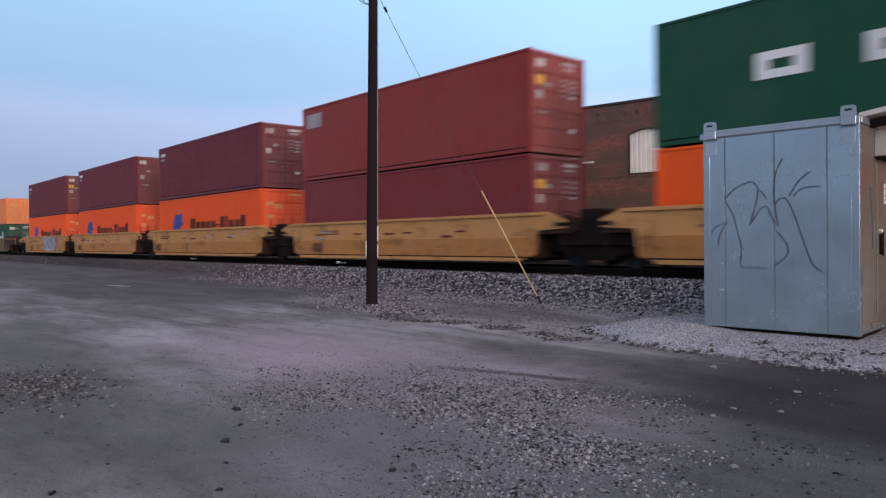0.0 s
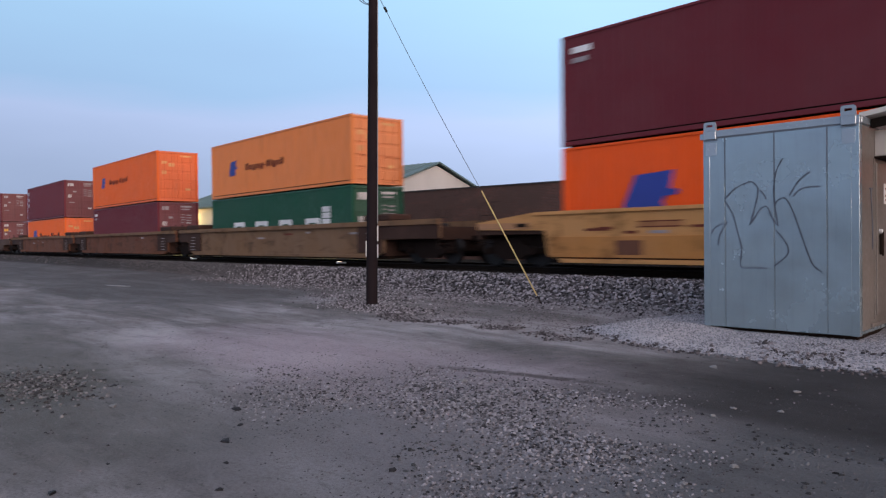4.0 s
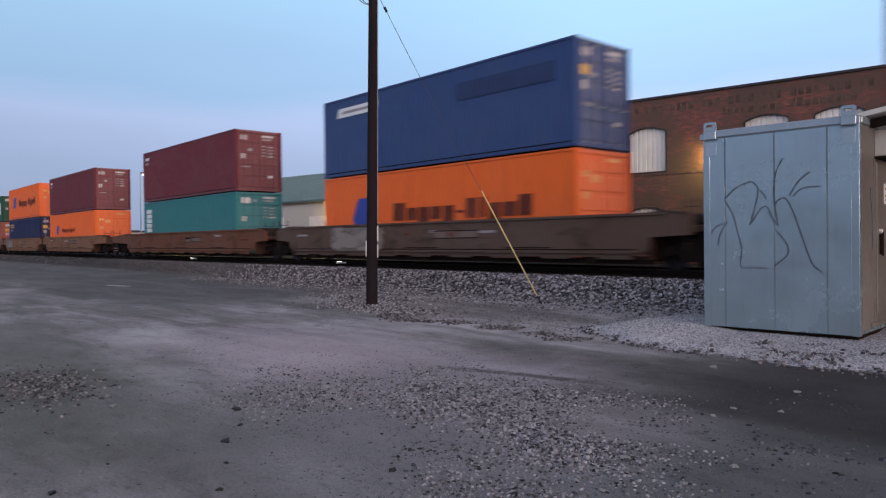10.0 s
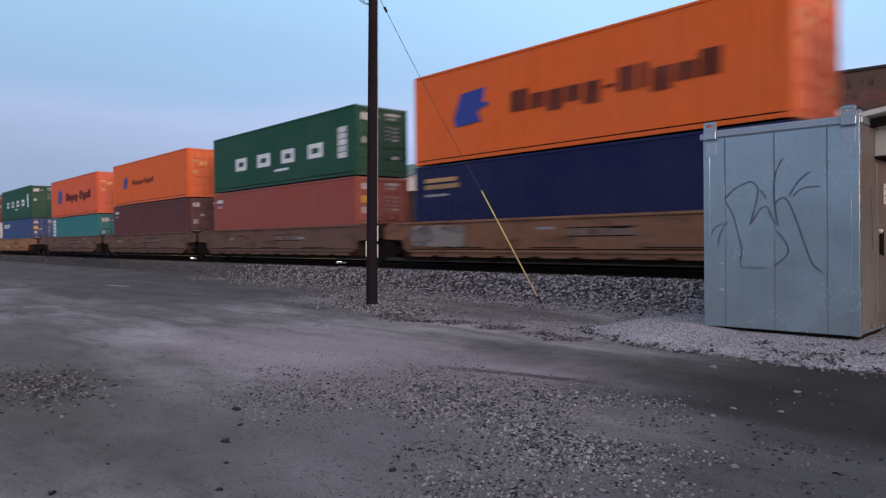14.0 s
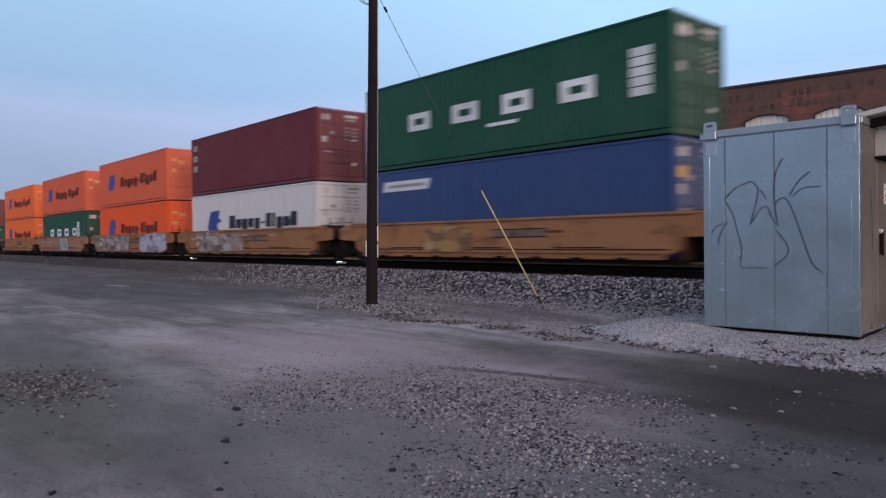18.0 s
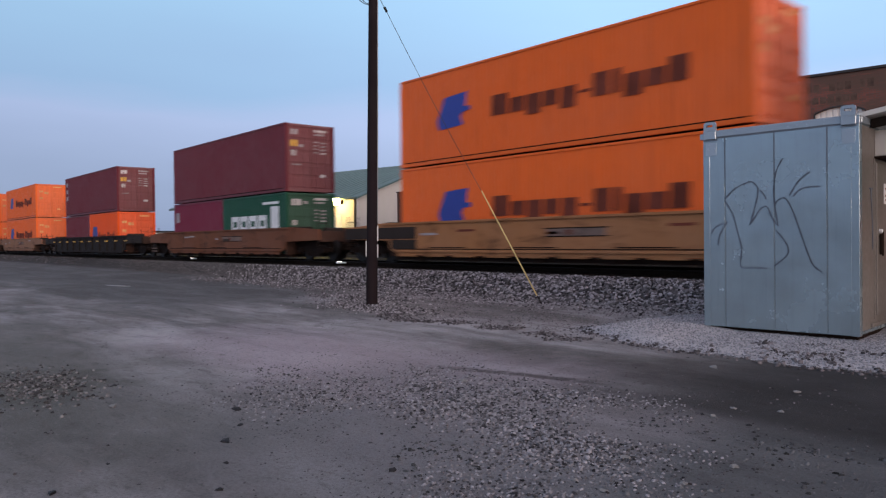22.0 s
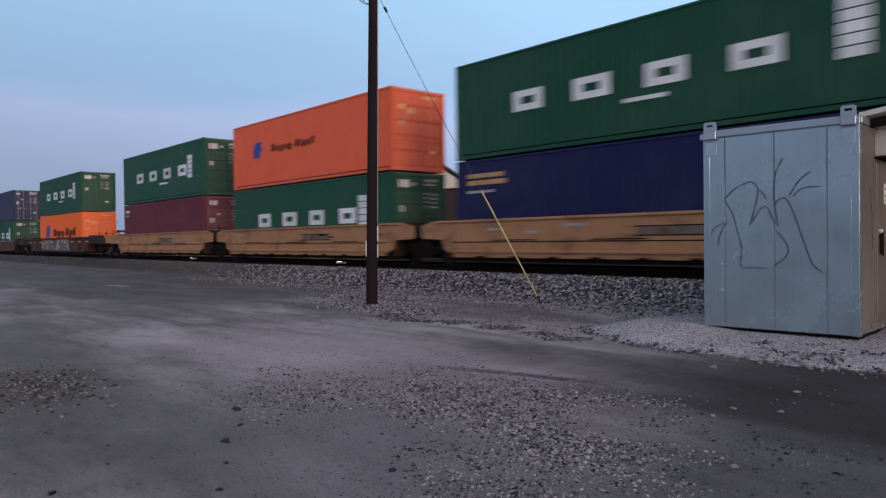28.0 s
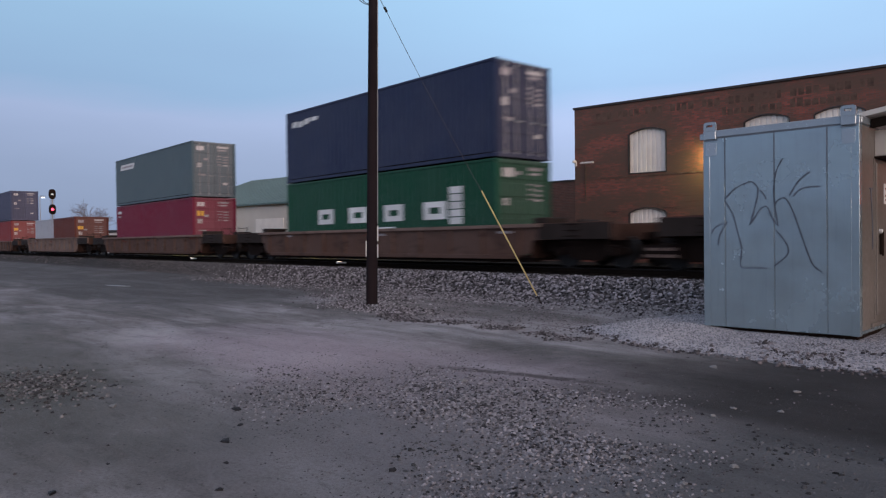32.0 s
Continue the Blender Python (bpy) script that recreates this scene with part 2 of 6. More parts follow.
def ease(nt, value, a, b, lo=0.0, hi=1.0):
    n = nt.nodes.new("ShaderNodeMapRange")
    n.interpolation_type = "SMOOTHSTEP"
    n.inputs[1].default_value, n.inputs[2].default_value, n.inputs[3].default_value, n.inputs[4].default_value = a, b, lo, hi
    nt.links.new(value, n.inputs[0])
    return n.outputs[0]


def dirt():
    """Packed dirt and fines: streaks along the wheel ways, damp dark patches, fine grit."""
    m, nt, bs = nodes_of("packed_dirt")
    v = coords(nt)
    way = tex(nt, "ShaderNodeTexNoise", coords(nt, (0.22, 0.85, 1), turn=-11), Scale=0.9, Detail=6.0, Roughness=0.6, Distortion=0.4)
    patch = tex(nt, "ShaderNodeTexNoise", v, Scale=0.33, Detail=5.0, Roughness=0.6)
    mid = tex(nt, "ShaderNodeTexNoise", v, Scale=3.5, Detail=8.0, Roughness=0.75)
    grit = tex(nt, "ShaderNodeTexNoise", v, Scale=38.0, Detail=6.0, Roughness=0.8)
    peb = tex(nt, "ShaderNodeTexVoronoi", v, Scale=24.0)
    # place on the yard, with wavering borders
    sway = tex(nt, "ShaderNodeTexNoise", v, Scale=0.7, Detail=6.0, Roughness=0.65)
    off = nt.nodes.new("ShaderNodeVectorMath")
    off.operation = "MULTIPLY_ADD"
    off.inputs[1].default_value, off.inputs[2].default_value = (4.0, 2.0, 0), (-2.0, -1.0, 0)
    nt.links.new(sway.outputs["Color"], off.inputs[0])
    put = nt.nodes.new("ShaderNodeVectorMath")
    nt.links.new(v, put.inputs[0])
    nt.links.new(off.outputs[0], put.inputs[1])
    xyz = nt.nodes.new("ShaderNodeSeparateXYZ")
    nt.links.new(put.outputs[0], xyz.inputs[0])
    x, y = xyz.outputs["X"], xyz.outputs["Y"]
    less = nt.nodes.new("ShaderNodeMix")
    less.data_type = "VECTOR"
    less.inputs[0].default_value = 0.28
    nt.links.new(v, less.inputs[4])
    nt.links.new(put.outputs[0], less.inputs[5])
    near = nt.nodes.new("ShaderNodeSeparateXYZ")
    nt.links.new(less.outputs[1], near.inputs[0])
    nx, ny = near.outputs["X"], near.outputs["Y"]
    col = blend(nt, ease(nt, way.outputs["Fac"], 0.34, 0.66), (0.112, 0.113, 0.119), (0.48, 0.475, 0.51))
    col = blend(nt, ease(nt, patch.outputs["Fac"], 0.42, 0.66, 0.0, 0.55), col, (0.105, 0.098, 0.094))
    col = blend(nt, span(nt, mid.outputs["Fac"], 0.35, 0.72, 0.0, 0.5), col, (0.29, 0.272, 0.285))
    smear = tex(nt, "ShaderNodeTexNoise", coords(nt, (0.8, 2.0, 1), turn=-14), Scale=1.5, Detail=6.0, Roughness=0.7, Distortion=0.6)
    col = blend(nt, ease(nt, smear.outputs["Fac"], 0.50, 0.72, 0.0, 0.62), col, (0.070, 0.066, 0.070))
    col = blend(nt, ease(nt, smear.outputs["Fac"], 0.44, 0.26, 0.0, 0.45), col, (0.31, 0.295, 0.31))
    # dry pale way with the lens's mauve tint painted in, damp dark way beside the limestone, brown earth by the near
    # corner
    pale = product(nt, ease(nt, x, -13.5, -9.5), ease(nt, x, -3.4, -6.0), ease(nt, y, 3.2, 4.4), ease(nt, y, 7.4, 5.6))
    col = blend(nt, product(nt, pale, 0.66), col, (0.49, 0.425, 0.49))
    bedx = product(nt, ease(nt, nx, -8.2, -6.4), ease(nt, nx, -2.0, -3.4), ease(nt, ny, 2.2, 3.2), ease(nt, ny, 6.3, 5.4))
    col = blend(nt, product(nt, bedx, 0.62), col, (0.215, 0.204, 0.226))
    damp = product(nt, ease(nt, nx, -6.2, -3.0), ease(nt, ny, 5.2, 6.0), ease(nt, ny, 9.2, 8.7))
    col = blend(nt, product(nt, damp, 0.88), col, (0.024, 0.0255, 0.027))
    east = product(nt, ease(nt, nx, -3.5, -2.3), ease(nt, ny, 1.8, 3.2), ease(nt, ny, 6.0, 5.4))
    col = blend(nt, product(nt, east, 0.68), col, (0.074, 0.084, 0.093))
    fore = product(nt, ease(nt, nx, -6.6, -5.2), ease(nt, nx, -2.0, -3.2), ease(nt, ny, 1.6, 2.4), ease(nt, ny, 4.6, 3.4))
    col = blend(nt, product(nt, fore, 0.5), col, (0.220, 0.224, 0.250))
    # wheel ruts: long dark damp lines with paler shoulders across the far yard
    lane = tex(nt, "ShaderNodeTexNoise", coords(nt, (0.10, 1.15, 1), turn=-9), Scale=1.1, Detail=5.0, Roughness=0.62, Distortion=0.25)
    deep = ease(nt, ny, 3.0, 6.0)
    col = blend(nt, product(nt, ease(nt, lane.outputs["Fac"], 0.53, 0.64), deep, ease(nt, nx, -7.0, -11.0), 0.38), col, (0.088, 0.090, 0.096))
    col = blend(nt, product(nt, ease(nt, lane.outputs["Fac"], 0.44, 0.34), deep, ease(nt, nx, -7.0, -11.0), 0.30), col, (0.33, 0.335, 0.355))
    slant = nt.nodes.new("ShaderNodeMath")
    slant.operation = "MULTIPLY_ADD"
    slant.inputs[1].default_value = -0.2
    raw = nt.nodes.new("ShaderNodeSeparateXYZ")
    nt.links.new(v, raw.inputs[0])
    nt.links.new(raw.outputs["X"], slant.inputs[0])
    nt.links.new(raw.outputs["Y"], slant.inputs[2])
    rut = product(nt, ease(nt, slant.outputs[0], 6.86, 6.97), ease(nt, slant.outputs[0], 7.16, 7.04), ease(nt, raw.outputs["X"], -6.9, -6.0), ease(nt, raw.outputs["X"], -4.0, -4.9), ease(nt, mid.outputs["Fac"], 0.30, 0.55))
    col = blend(nt, product(nt, rut, 0.8), col, (0.055, 0.048, 0.050))
    spot = product(nt, ease(nt, x, -9.8, -9.0), ease(nt, x, -7.4, -8.2), ease(nt, y, 1.0, 1.5), ease(nt, y, 2.7, 2.2))
    col = blend(nt, product(nt, spot, 0.8), col, (0.050, 0.048, 0.042))
    brown = product(nt, ease(nt, y, 4.6, 1.6), ease(nt, x, -3.5, -7.0))
    col = blend(nt, product(nt, brown, 0.7), col, (0.145, 0.149, 0.143))
    yard = product(nt, ease(nt, x, -13.0, -19.0), ease(nt, y, 4.0, 7.0))
    col = blend(nt, product(nt, yard, 0.76), col, (0.080, 0.082, 0.087))
    dash = tex(nt, "ShaderNodeTexNoise", coords(nt, (1.0, 2.6, 1), turn=-12), Scale=4.2, Detail=7.0, Roughness=0.72, Distortion=0.3)
    col = blend(nt, product(nt, ease(nt, dash.outputs["Fac"], 0.56, 0.66), 0.42), col, (0.078, 0.076, 0.080))
    col = blend(nt, product(nt, ease(nt, dash.outputs["Fac"], 0.44, 0.35), ease(nt, nx, -4.4, -6.0), 0.28), col, (0.32, 0.31, 0.33))
    # fines between ballast stones; oily bed from the rails on, the train's shade painted in
    col = blend(nt, ease(nt, ny, 12.4, 13.0, 0.0, 0.85), col, (0.036, 0.033, 0.033))
    bed_at = nt.nodes.new("ShaderNodeSeparateXYZ")
    nt.links.new(v, bed_at.inputs[0])
    bed = ease(nt, bed_at.outputs["Y"], 14.15, 14.35)
    col = blend(nt, bed, col, (0.009, 0.008, 0.007))
    col = blend(nt, span(nt, grit.outputs["Fac"], 0.45, 0.72, 0.0, 0.55), col, (0.060, 0.056, 0.058))
    col = blend(nt, span(nt, peb.outputs["Distance"], 0.0, 0.20, 0.35, 0.0), col, (0.33, 0.31, 0.32))
    nt.links.new(col, bs.inputs["Base Color"])
    nt.links.new(span(nt, way.outputs["Fac"], 0.35, 0.7, 0.72, 0.95), bs.inputs["Roughness"])
    h = blend(nt, 0.5, mid.outputs["Fac"], grit.outputs["Fac"])
    bumped(nt, bs, h, 0.9, 0.05)
    bs.inputs["Specular IOR Level"].default_value = 0.06
    return m


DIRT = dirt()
BALLAST = stone("ballast_stone", (0.011, 0.0105, 0.012), (0.53, 0.50, 0.54), mid=0.3)
PADSTONE = stone("pale_limestone", (0.13, 0.134, 0.152), (0.41, 0.415, 0.465))
BANDSTONE = stone("dusty_band_stone", (0.060, 0.054, 0.061), (0.30, 0.275, 0.30))
DARKSTONE = stone("dark_rough_stone", (0.028, 0.026, 0.029), (0.26, 0.24, 0.26), mid=0.3)
HEAPSTONE = stone("mixed_heap_stone", (0.022, 0.022, 0.024), (0.30, 0.29, 0.30), mid=0.3)
PALESTONE = stone("pale_yard_stone", (0.15, 0.15, 0.155), (0.28, 0.278, 0.285))
PALESTREAK = plain("thin_pale_streak", (0.26, 0.27, 0.285), 0.35, var=0.3, bump=0.1, spread=0, gloss=0.5)
FARSTONE = stone("distant_grey_stone", (0.068, 0.066, 0.070), (0.175, 0.168, 0.178))
BLACKSTONE = plain("dark_wet_stone", (0.020, 0.020, 0.024), 0.6, var=0.3, scale=20.0, bump=0.3, gloss=0.2)
EASTSTONE = stone("dull_sunken_stone", (0.016, 0.017, 0.019), (0.175, 0.180, 0.195), mid=0.4)
DUSTY = stone("dusty_stone", (0.035, 0.034, 0.038), (0.185, 0.180, 0.200), mid=0.4)
GRAVEL = stone("grey_gravel", (0.018, 0.018, 0.021), (0.40, 0.39, 0.43), mid=0.5)
PADBED = plain("limestone_fines", (0.42, 0.41, 0.445), 0.9, var=0.18, scale=14.0, bump=0.6, spread=0, gloss=0.1)
TIE = plain("creosoted_wood", (0.018, 0.014, 0.012), 0.9, gloss=0.05)
TIMBER = plain("weathered_pole_wood", (0.019, 0.014, 0.016), 0.9, scale=5.0, bump=0.5, gloss=0.06)
def rolled_sheet(name, c):
    """Semi-gloss painted sheet: faint waves between the frames, rain streaks, dull patches."""
    m, nt, bs = nodes_of(name)
    wave = tex(nt, "ShaderNodeTexNoise", coords(nt, (1.0, 1.0, 0.6)), Scale=1.6, Detail=2.0, Roughness=0.45)
    streak = tex(nt, "ShaderNodeTexNoise", coords(nt, (7, 7, 0.4)), Scale=2.0, Detail=5.0, Roughness=0.6)
    dull = tex(nt, "ShaderNodeTexNoise", coords(nt), Scale=1.1, Detail=5.0, Roughness=0.6)
    col = blend(nt, span(nt, dull.outputs["Fac"], 0.35, 0.65), tuple(q * 0.90 for q in c), tuple(q * 1.08 for q in c))
    col = blend(nt, span(nt, streak.outputs["Fac"], 0.52, 0.75, 0.0, 0.35), col, tuple(q * 0.74 for q in c))
    nt.links.new(col, bs.inputs["Base Color"])
    nt.links.new(span(nt, dull.outputs["Fac"], 0.35, 0.65, 0.17, 0.30), bs.inputs["Roughness"])
    bs.inputs["Metallic"].default_value, bs.inputs["Specular IOR Level"].default_value = 0.42, 1.0
    bumped(nt, bs, wave.outputs["Fac"], 0.6, 0.035)
    return m


SHEDSKIN = rolled_sheet("grey_painted_steel", (0.25, 0.32, 0.36))
SHEDTRIM = plain("shed_trim_steel", (0.27, 0.32, 0.37), 0.25, metal=0.2, var=0.08, bump=0.03, gloss=0.9)
# beige side paint, with the low sun's warm glow put into it
SHEDSIDE = plain("glow_beige_steel", (0.185, 0.165, 0.150), 0.42, var=0.3, scale=3.0, bump=0.05)
SEAMLOW = plain("filled_seam", (0.155, 0.190, 0.215), 0.6, bump=0.0)
SEAM = plain("seam_shadow_gap", (0.13, 0.15, 0.18), 0.7, bump=0.0)
SPRAY = plain("faded_grey_spray_paint", (0.095, 0.115, 0.150), 0.6, var=0.3, bump=0.0)
GUARD = plain("yellow_plastic_guard", (0.62, 0.48, 0.20), 0.5, bump=0.0)
WIRE = plain("stranded_wire", (0.060, 0.050, 0.056), 0.6, 0.0, bump=0.0)
PANELWHITE = plain("white_corrugated_sheet", (0.84, 0.79, 0.75), 0.5, var=0.10)
CREAM = plain("cream_sheet_siding", (0.62, 0.58, 0.54), 0.6, var=0.08, scale=2.0, bump=0.05, spread=0)
GREENROOF = plain("grey_green_sheet_roof", (0.105, 0.165, 0.165), 0.5, var=0.15, scale=1.5)
COPING = plain("dark_coping", (0.045, 0.042, 0.045), 0.7)
FADEDSIGN = plain("faded_sign_paint", (0.118, 0.076, 0.060), 0.9, var=0.45, scale=14.0)
TWIG = plain("bare_bark", (0.17, 0.15, 0.16), 0.9)
SODIUM = glow("sodium_lamp", (1.0, 0.66, 0.20), 110.0)
GLASSLENS = plain("blue_grey_lens_glass", (0.10, 0.22, 0.30), 0.1, bump=0.0, gloss=0.8)
REDLAMP = glow("red_signal_lamp", (1.0, 0.05, 0.10), 6.0)
PALELAMP = glow("pale_lamp", (0.8, 0.88, 1.0), 1.6)


def brickwork(name, reds, dark, paintcol):
    m, nt, bs = nodes_of(name)
    v = coords(nt)
    sw = nt.nodes.new("ShaderNodeMapping")
    sw.inputs["Rotation"].default_value = (radians(-90), 0, 0)
    nt.links.new(v, sw.inputs[0])
    br = nt.nodes.new("ShaderNodeTexBrick")
    br.inputs["Scale"].default_value = 1.0
    br.inputs["Brick Width"].default_value = 0.215
    br.inputs["Row Height"].default_value = 0.075
    br.inputs["Mortar Size"].default_value = 0.007
    br.inputs["Color1"].default_value = (*reds, 1)
    br.inputs["Color2"].default_value = (*dark, 1)
    br.inputs["Mortar"].default_value = (0.12, 0.095, 0.085, 1)
    nt.links.new(sw.outputs[0], br.inputs["Vector"])
    big = tex(nt, "ShaderNodeTexNoise", coords(nt, (0.5, 1, 1.3)), Scale=0.55, Detail=6.0, Roughness=0.65)
    fine = tex(nt, "ShaderNodeTexNoise", v, Scale=4.0, Detail=6.0)
    rows = tex(nt, "ShaderNodeTexNoise", coords(nt, (0.22, 1, 3.2)), Scale=1.5, Detail=5.0, Roughness=0.7)
    col = blend(nt, ease(nt, big.outputs["Fac"], 0.39, 0.56, 0.05, 0.92), br.outputs["Color"], paintcol)
    col = blend(nt, ease(nt, rows.outputs["Fac"], 0.58, 0.68, 0.0, 0.45), col, reds)
    col = blend(nt, ease(nt, rows.outputs["Fac"], 0.42, 0.33, 0.0, 0.6), col, tuple(q * 0.6 for q in dark))
    col = blend(nt, span(nt, fine.outputs["Fac"], 0.5, 0.75, 0.0, 0.5), col, dark)
    nt.links.new(col, bs.inputs["Base Color"])
    bs.inputs["Roughness"].default_value = 0.9
    bumped(nt, bs, br.outputs["Fac"], -0.5, 0.01)
    return m


BRICK = brickwork("old_red_brick", (0.30, 0.080, 0.060), (0.135, 0.058, 0.046), (0.098, 0.064, 0.050))
BRICKLOW = brickwork("dark_brick", (0.12, 0.050, 0.042), (0.075, 0.040, 0.036), (0.075, 0.046, 0.040))

# ---------------------------------------------------------------- mesh helpers


class Shape:
    """Collects plain solids into one mesh."""

    def __init__(self):
        self.v, self.f = [], []

    def add(self, verts, faces):
        n = len(self.v)
        self.v += [tuple(p) for p in verts]
        self.f += [tuple(i + n for i in q) for q in faces]
        return self

    def box(self, x0, x1, y0, y1, z0, z1, c=0.0):
        """A box; with c its upright and lying edges along x are cut off by c."""
        if c <= 0:
            vs = [(x, y, z) for x in (x0, x1) for y in (y0, y1) for z in (z0, z1)]
            return self.add(vs, [(0, 1, 3, 2), (4, 6, 7, 5), (0, 4, 5, 1), (2, 3, 7, 6), (0, 2, 6, 4), (1, 5, 7, 3)])
        ring = [(y0 + c, z0), (y1 - c, z0), (y1, z0 + c), (y1, z1 - c), (y1 - c, z1), (y0 + c, z1), (y0, z1 - c), (y0, z0 + c)]
        mid = [((y0 + y1) / 2 + (y - (y0 + y1) / 2) * (1 - 2 * c / (y1 - y0)), (z0 + z1) / 2 + (z - (z0 + z1) / 2) * (1 - 2 * c / (z1 - z0))) for y, z in ring]
        vs = [(x0, *p) for p in mid] + [(x0 + c, *p) for p in ring] + [(x1 - c, *p) for p in ring] + [(x1, *p) for p in mid]
        fs = [tuple(reversed(range(8))), tuple(range(24, 32))]
        for k in range(3):
            fs += [(k * 8 + i, k * 8 + (i + 1) % 8, k * 8 + 8 + (i + 1) % 8, k * 8 + 8 + i) for i in range(8)]
        return self.add(vs, fs)

    def tube(self, a, b, r0, r1=None, n=8, caps=True):
        r1 = r0 if r1 is None else r1
        a, b = Vector(a), Vector(b)
        q = (b - a).to_track_quat("Z", "Y")
        vs = []
        for p, r in ((a, r0), (b, r1)):
            for i in range(n):
                t = 2 * math.pi * i / n
                vs.append(p + q @ Vector((math.cos(t) * r, math.sin(t) * r, 0)))
        fs = [(i, (i + 1) % n, n + (i + 1) % n, n + i) for i in range(n)]
        if caps:
            fs += [tuple(reversed(range(n))), tuple(range(n, 2 * n))]
        return self.add(vs, fs)

    def slab(self, outline, y0, y1):
        """An outline in x, z drawn out from y0 to y1."""
        n = len(outline)
        vs = [(x, y0, z) for x, z in outline] + [(x, y1, z) for x, z in outline]
        fs = [tuple(range(n)), tuple(reversed(range(n, 2 * n)))]
        fs += [(i, n + i, n + (i + 1) % n, (i + 1) % n) for i in range(n)]
        return self.add(vs, fs)

    def mesh(self, name, mat, smooth=False):
        me = bpy.data.meshes.new(name)
        me.from_pydata(self.v, [], self.f)
        if smooth:
            me.polygons.foreach_set("use_smooth", [True] * len(me.polygons))
        me.materials.append(mat)
        bm = bmesh.new()
        bm.from_mesh(me)
        bmesh.ops.recalc_face_normals(bm, faces=bm.faces)
        bm.to_mesh(me)
        bm.free()
        return me


STORE = {}


def part(name, shape, mat, parent, label="", key=None, at=None, smooth=False):
    """Links a shape as one mesh object under a thing or a part. key: alike pieces share their mesh."""
    k = (key, mat.name)
    if key is None or k not in STORE:
        me = (shape() if callable(shape) else shape).mesh(name, mat, smooth)
        if key is not None:
            STORE[k] = me
    else:
        me = STORE[k]
    ob = new(name, me)
    ob.parent = parent
    if at is not None:
        ob.matrix_basis = at if isinstance(at, Matrix) else Matrix.Translation(at)
    return tagged(ob, label) if label else ob


def thing(name, label, category, at=None, group="", kind=""):
    ob = new(name)
    ob.empty_display_size = 0.2
    if at is not None:
        ob.matrix_basis = at
    return tagged(ob, label, category, group, kind)


def solid(name, shape, mat, label, category, kind="", at=None, group="", smooth=False):
    ob = new(name, shape.mesh(name, mat, smooth))
    if at is not None:
        ob.matrix_basis = at
    return tagged(ob, label, category, group, kind)


# ---------------------------------------------------------------- ground and track
RAIL = 0.73
TRACK = 16.39


def smooth(a, b, x):
    t = min(1, max(0, (x - a) / (b - a)))
    return t * t * (3 - 2 * t)


def ground_z(x, y):
    pad = smooth(-8.8, -7.4, x)
    z = 0.10 * smooth(8.6 + 3.0 * pad, 12.4, y) + 0.46 * smooth(12.35, 14.15, y) - 0.40 * smooth(24.4, 26.6, y)
    if y < 12.4 and -60 < x < 30 and y > -20:
        z += 0.035 * noise.noise((x * 0.35, y * 0.5, 0)) * smooth(12.4, 10, y) * (1 - pad * smooth(7.6, 8.6, y))
        z += 0.012 * noise.noise((x * 1.7, y * 1.7, 4)) * smooth(12.4, 10, y)
    return z


def graded(lo, hi, fine_lo, fine_hi, step, grow=1.35):
    out = list(np.arange(fine_lo, fine_hi + 1e-6, step))
    d, x = step, fine_hi
    while x < hi:
        d *= grow
        x += d
        out.append(min(x, hi))
    d, x = step, fine_lo
    while x > lo:
        d *= grow
        x -= d
        out.insert(0, max(x, lo))
    return out


def build_ground():
    xs, ys = graded(-3000, 3000, -36, 3, 0.22), graded(-3000, 3000, -1, 21, 0.22)
    nx = len(xs)
    vs = [(x, y, ground_z(x, y)) for y in ys for x in xs]
    fs = [(j * nx + i, j * nx + i + 1, (j + 1) * nx + i + 1, (j + 1) * nx + i) for j in range(len(ys) - 1) for i in range(nx - 1)]
    me = bpy.data.meshes.new("ground")
    me.from_pydata(vs, [], fs)
    me.polygons.foreach_set("use_smooth", [True] * len(me.polygons))
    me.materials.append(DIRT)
    tagged(new("ground", me), "packed grey dirt and gravel yard beside the railway track", "ground", kind="structure")


build_ground()

_rng = np.random.default_rng(7)


def stone_template(k):
    g = (1 + 5 ** 0.5) / 2
    v = np.array([(-1, g, 0), (1, g, 0), (-1, -g, 0), (1, -g, 0), (0, -1, g), (0, 1, g), (0, -1, -g), (0, 1, -g), (g, 0, -1), (g, 0, 1), (-g, 0, -1), (-g, 0, 1)], float)
    v /= np.linalg.norm(v[0])
    v *= 1 + _rng.uniform(-0.42, 0.34, (12, 1))
    f = np.array([(0, 11, 5), (0, 5, 1), (0, 1, 7), (0, 7, 10), (0, 10, 11), (1, 5, 9), (5, 11, 4), (11, 10, 2), (10, 7, 6), (7, 1, 8),
                  (3, 9, 4), (3, 4, 2), (3, 2, 6), (3, 6, 8), (3, 8, 9), (4, 9, 5), (2, 4, 11), (6, 2, 10), (8, 6, 7), (9, 8, 1)])
    return v, f


STONES = [stone_template(k) for k in range(6)]


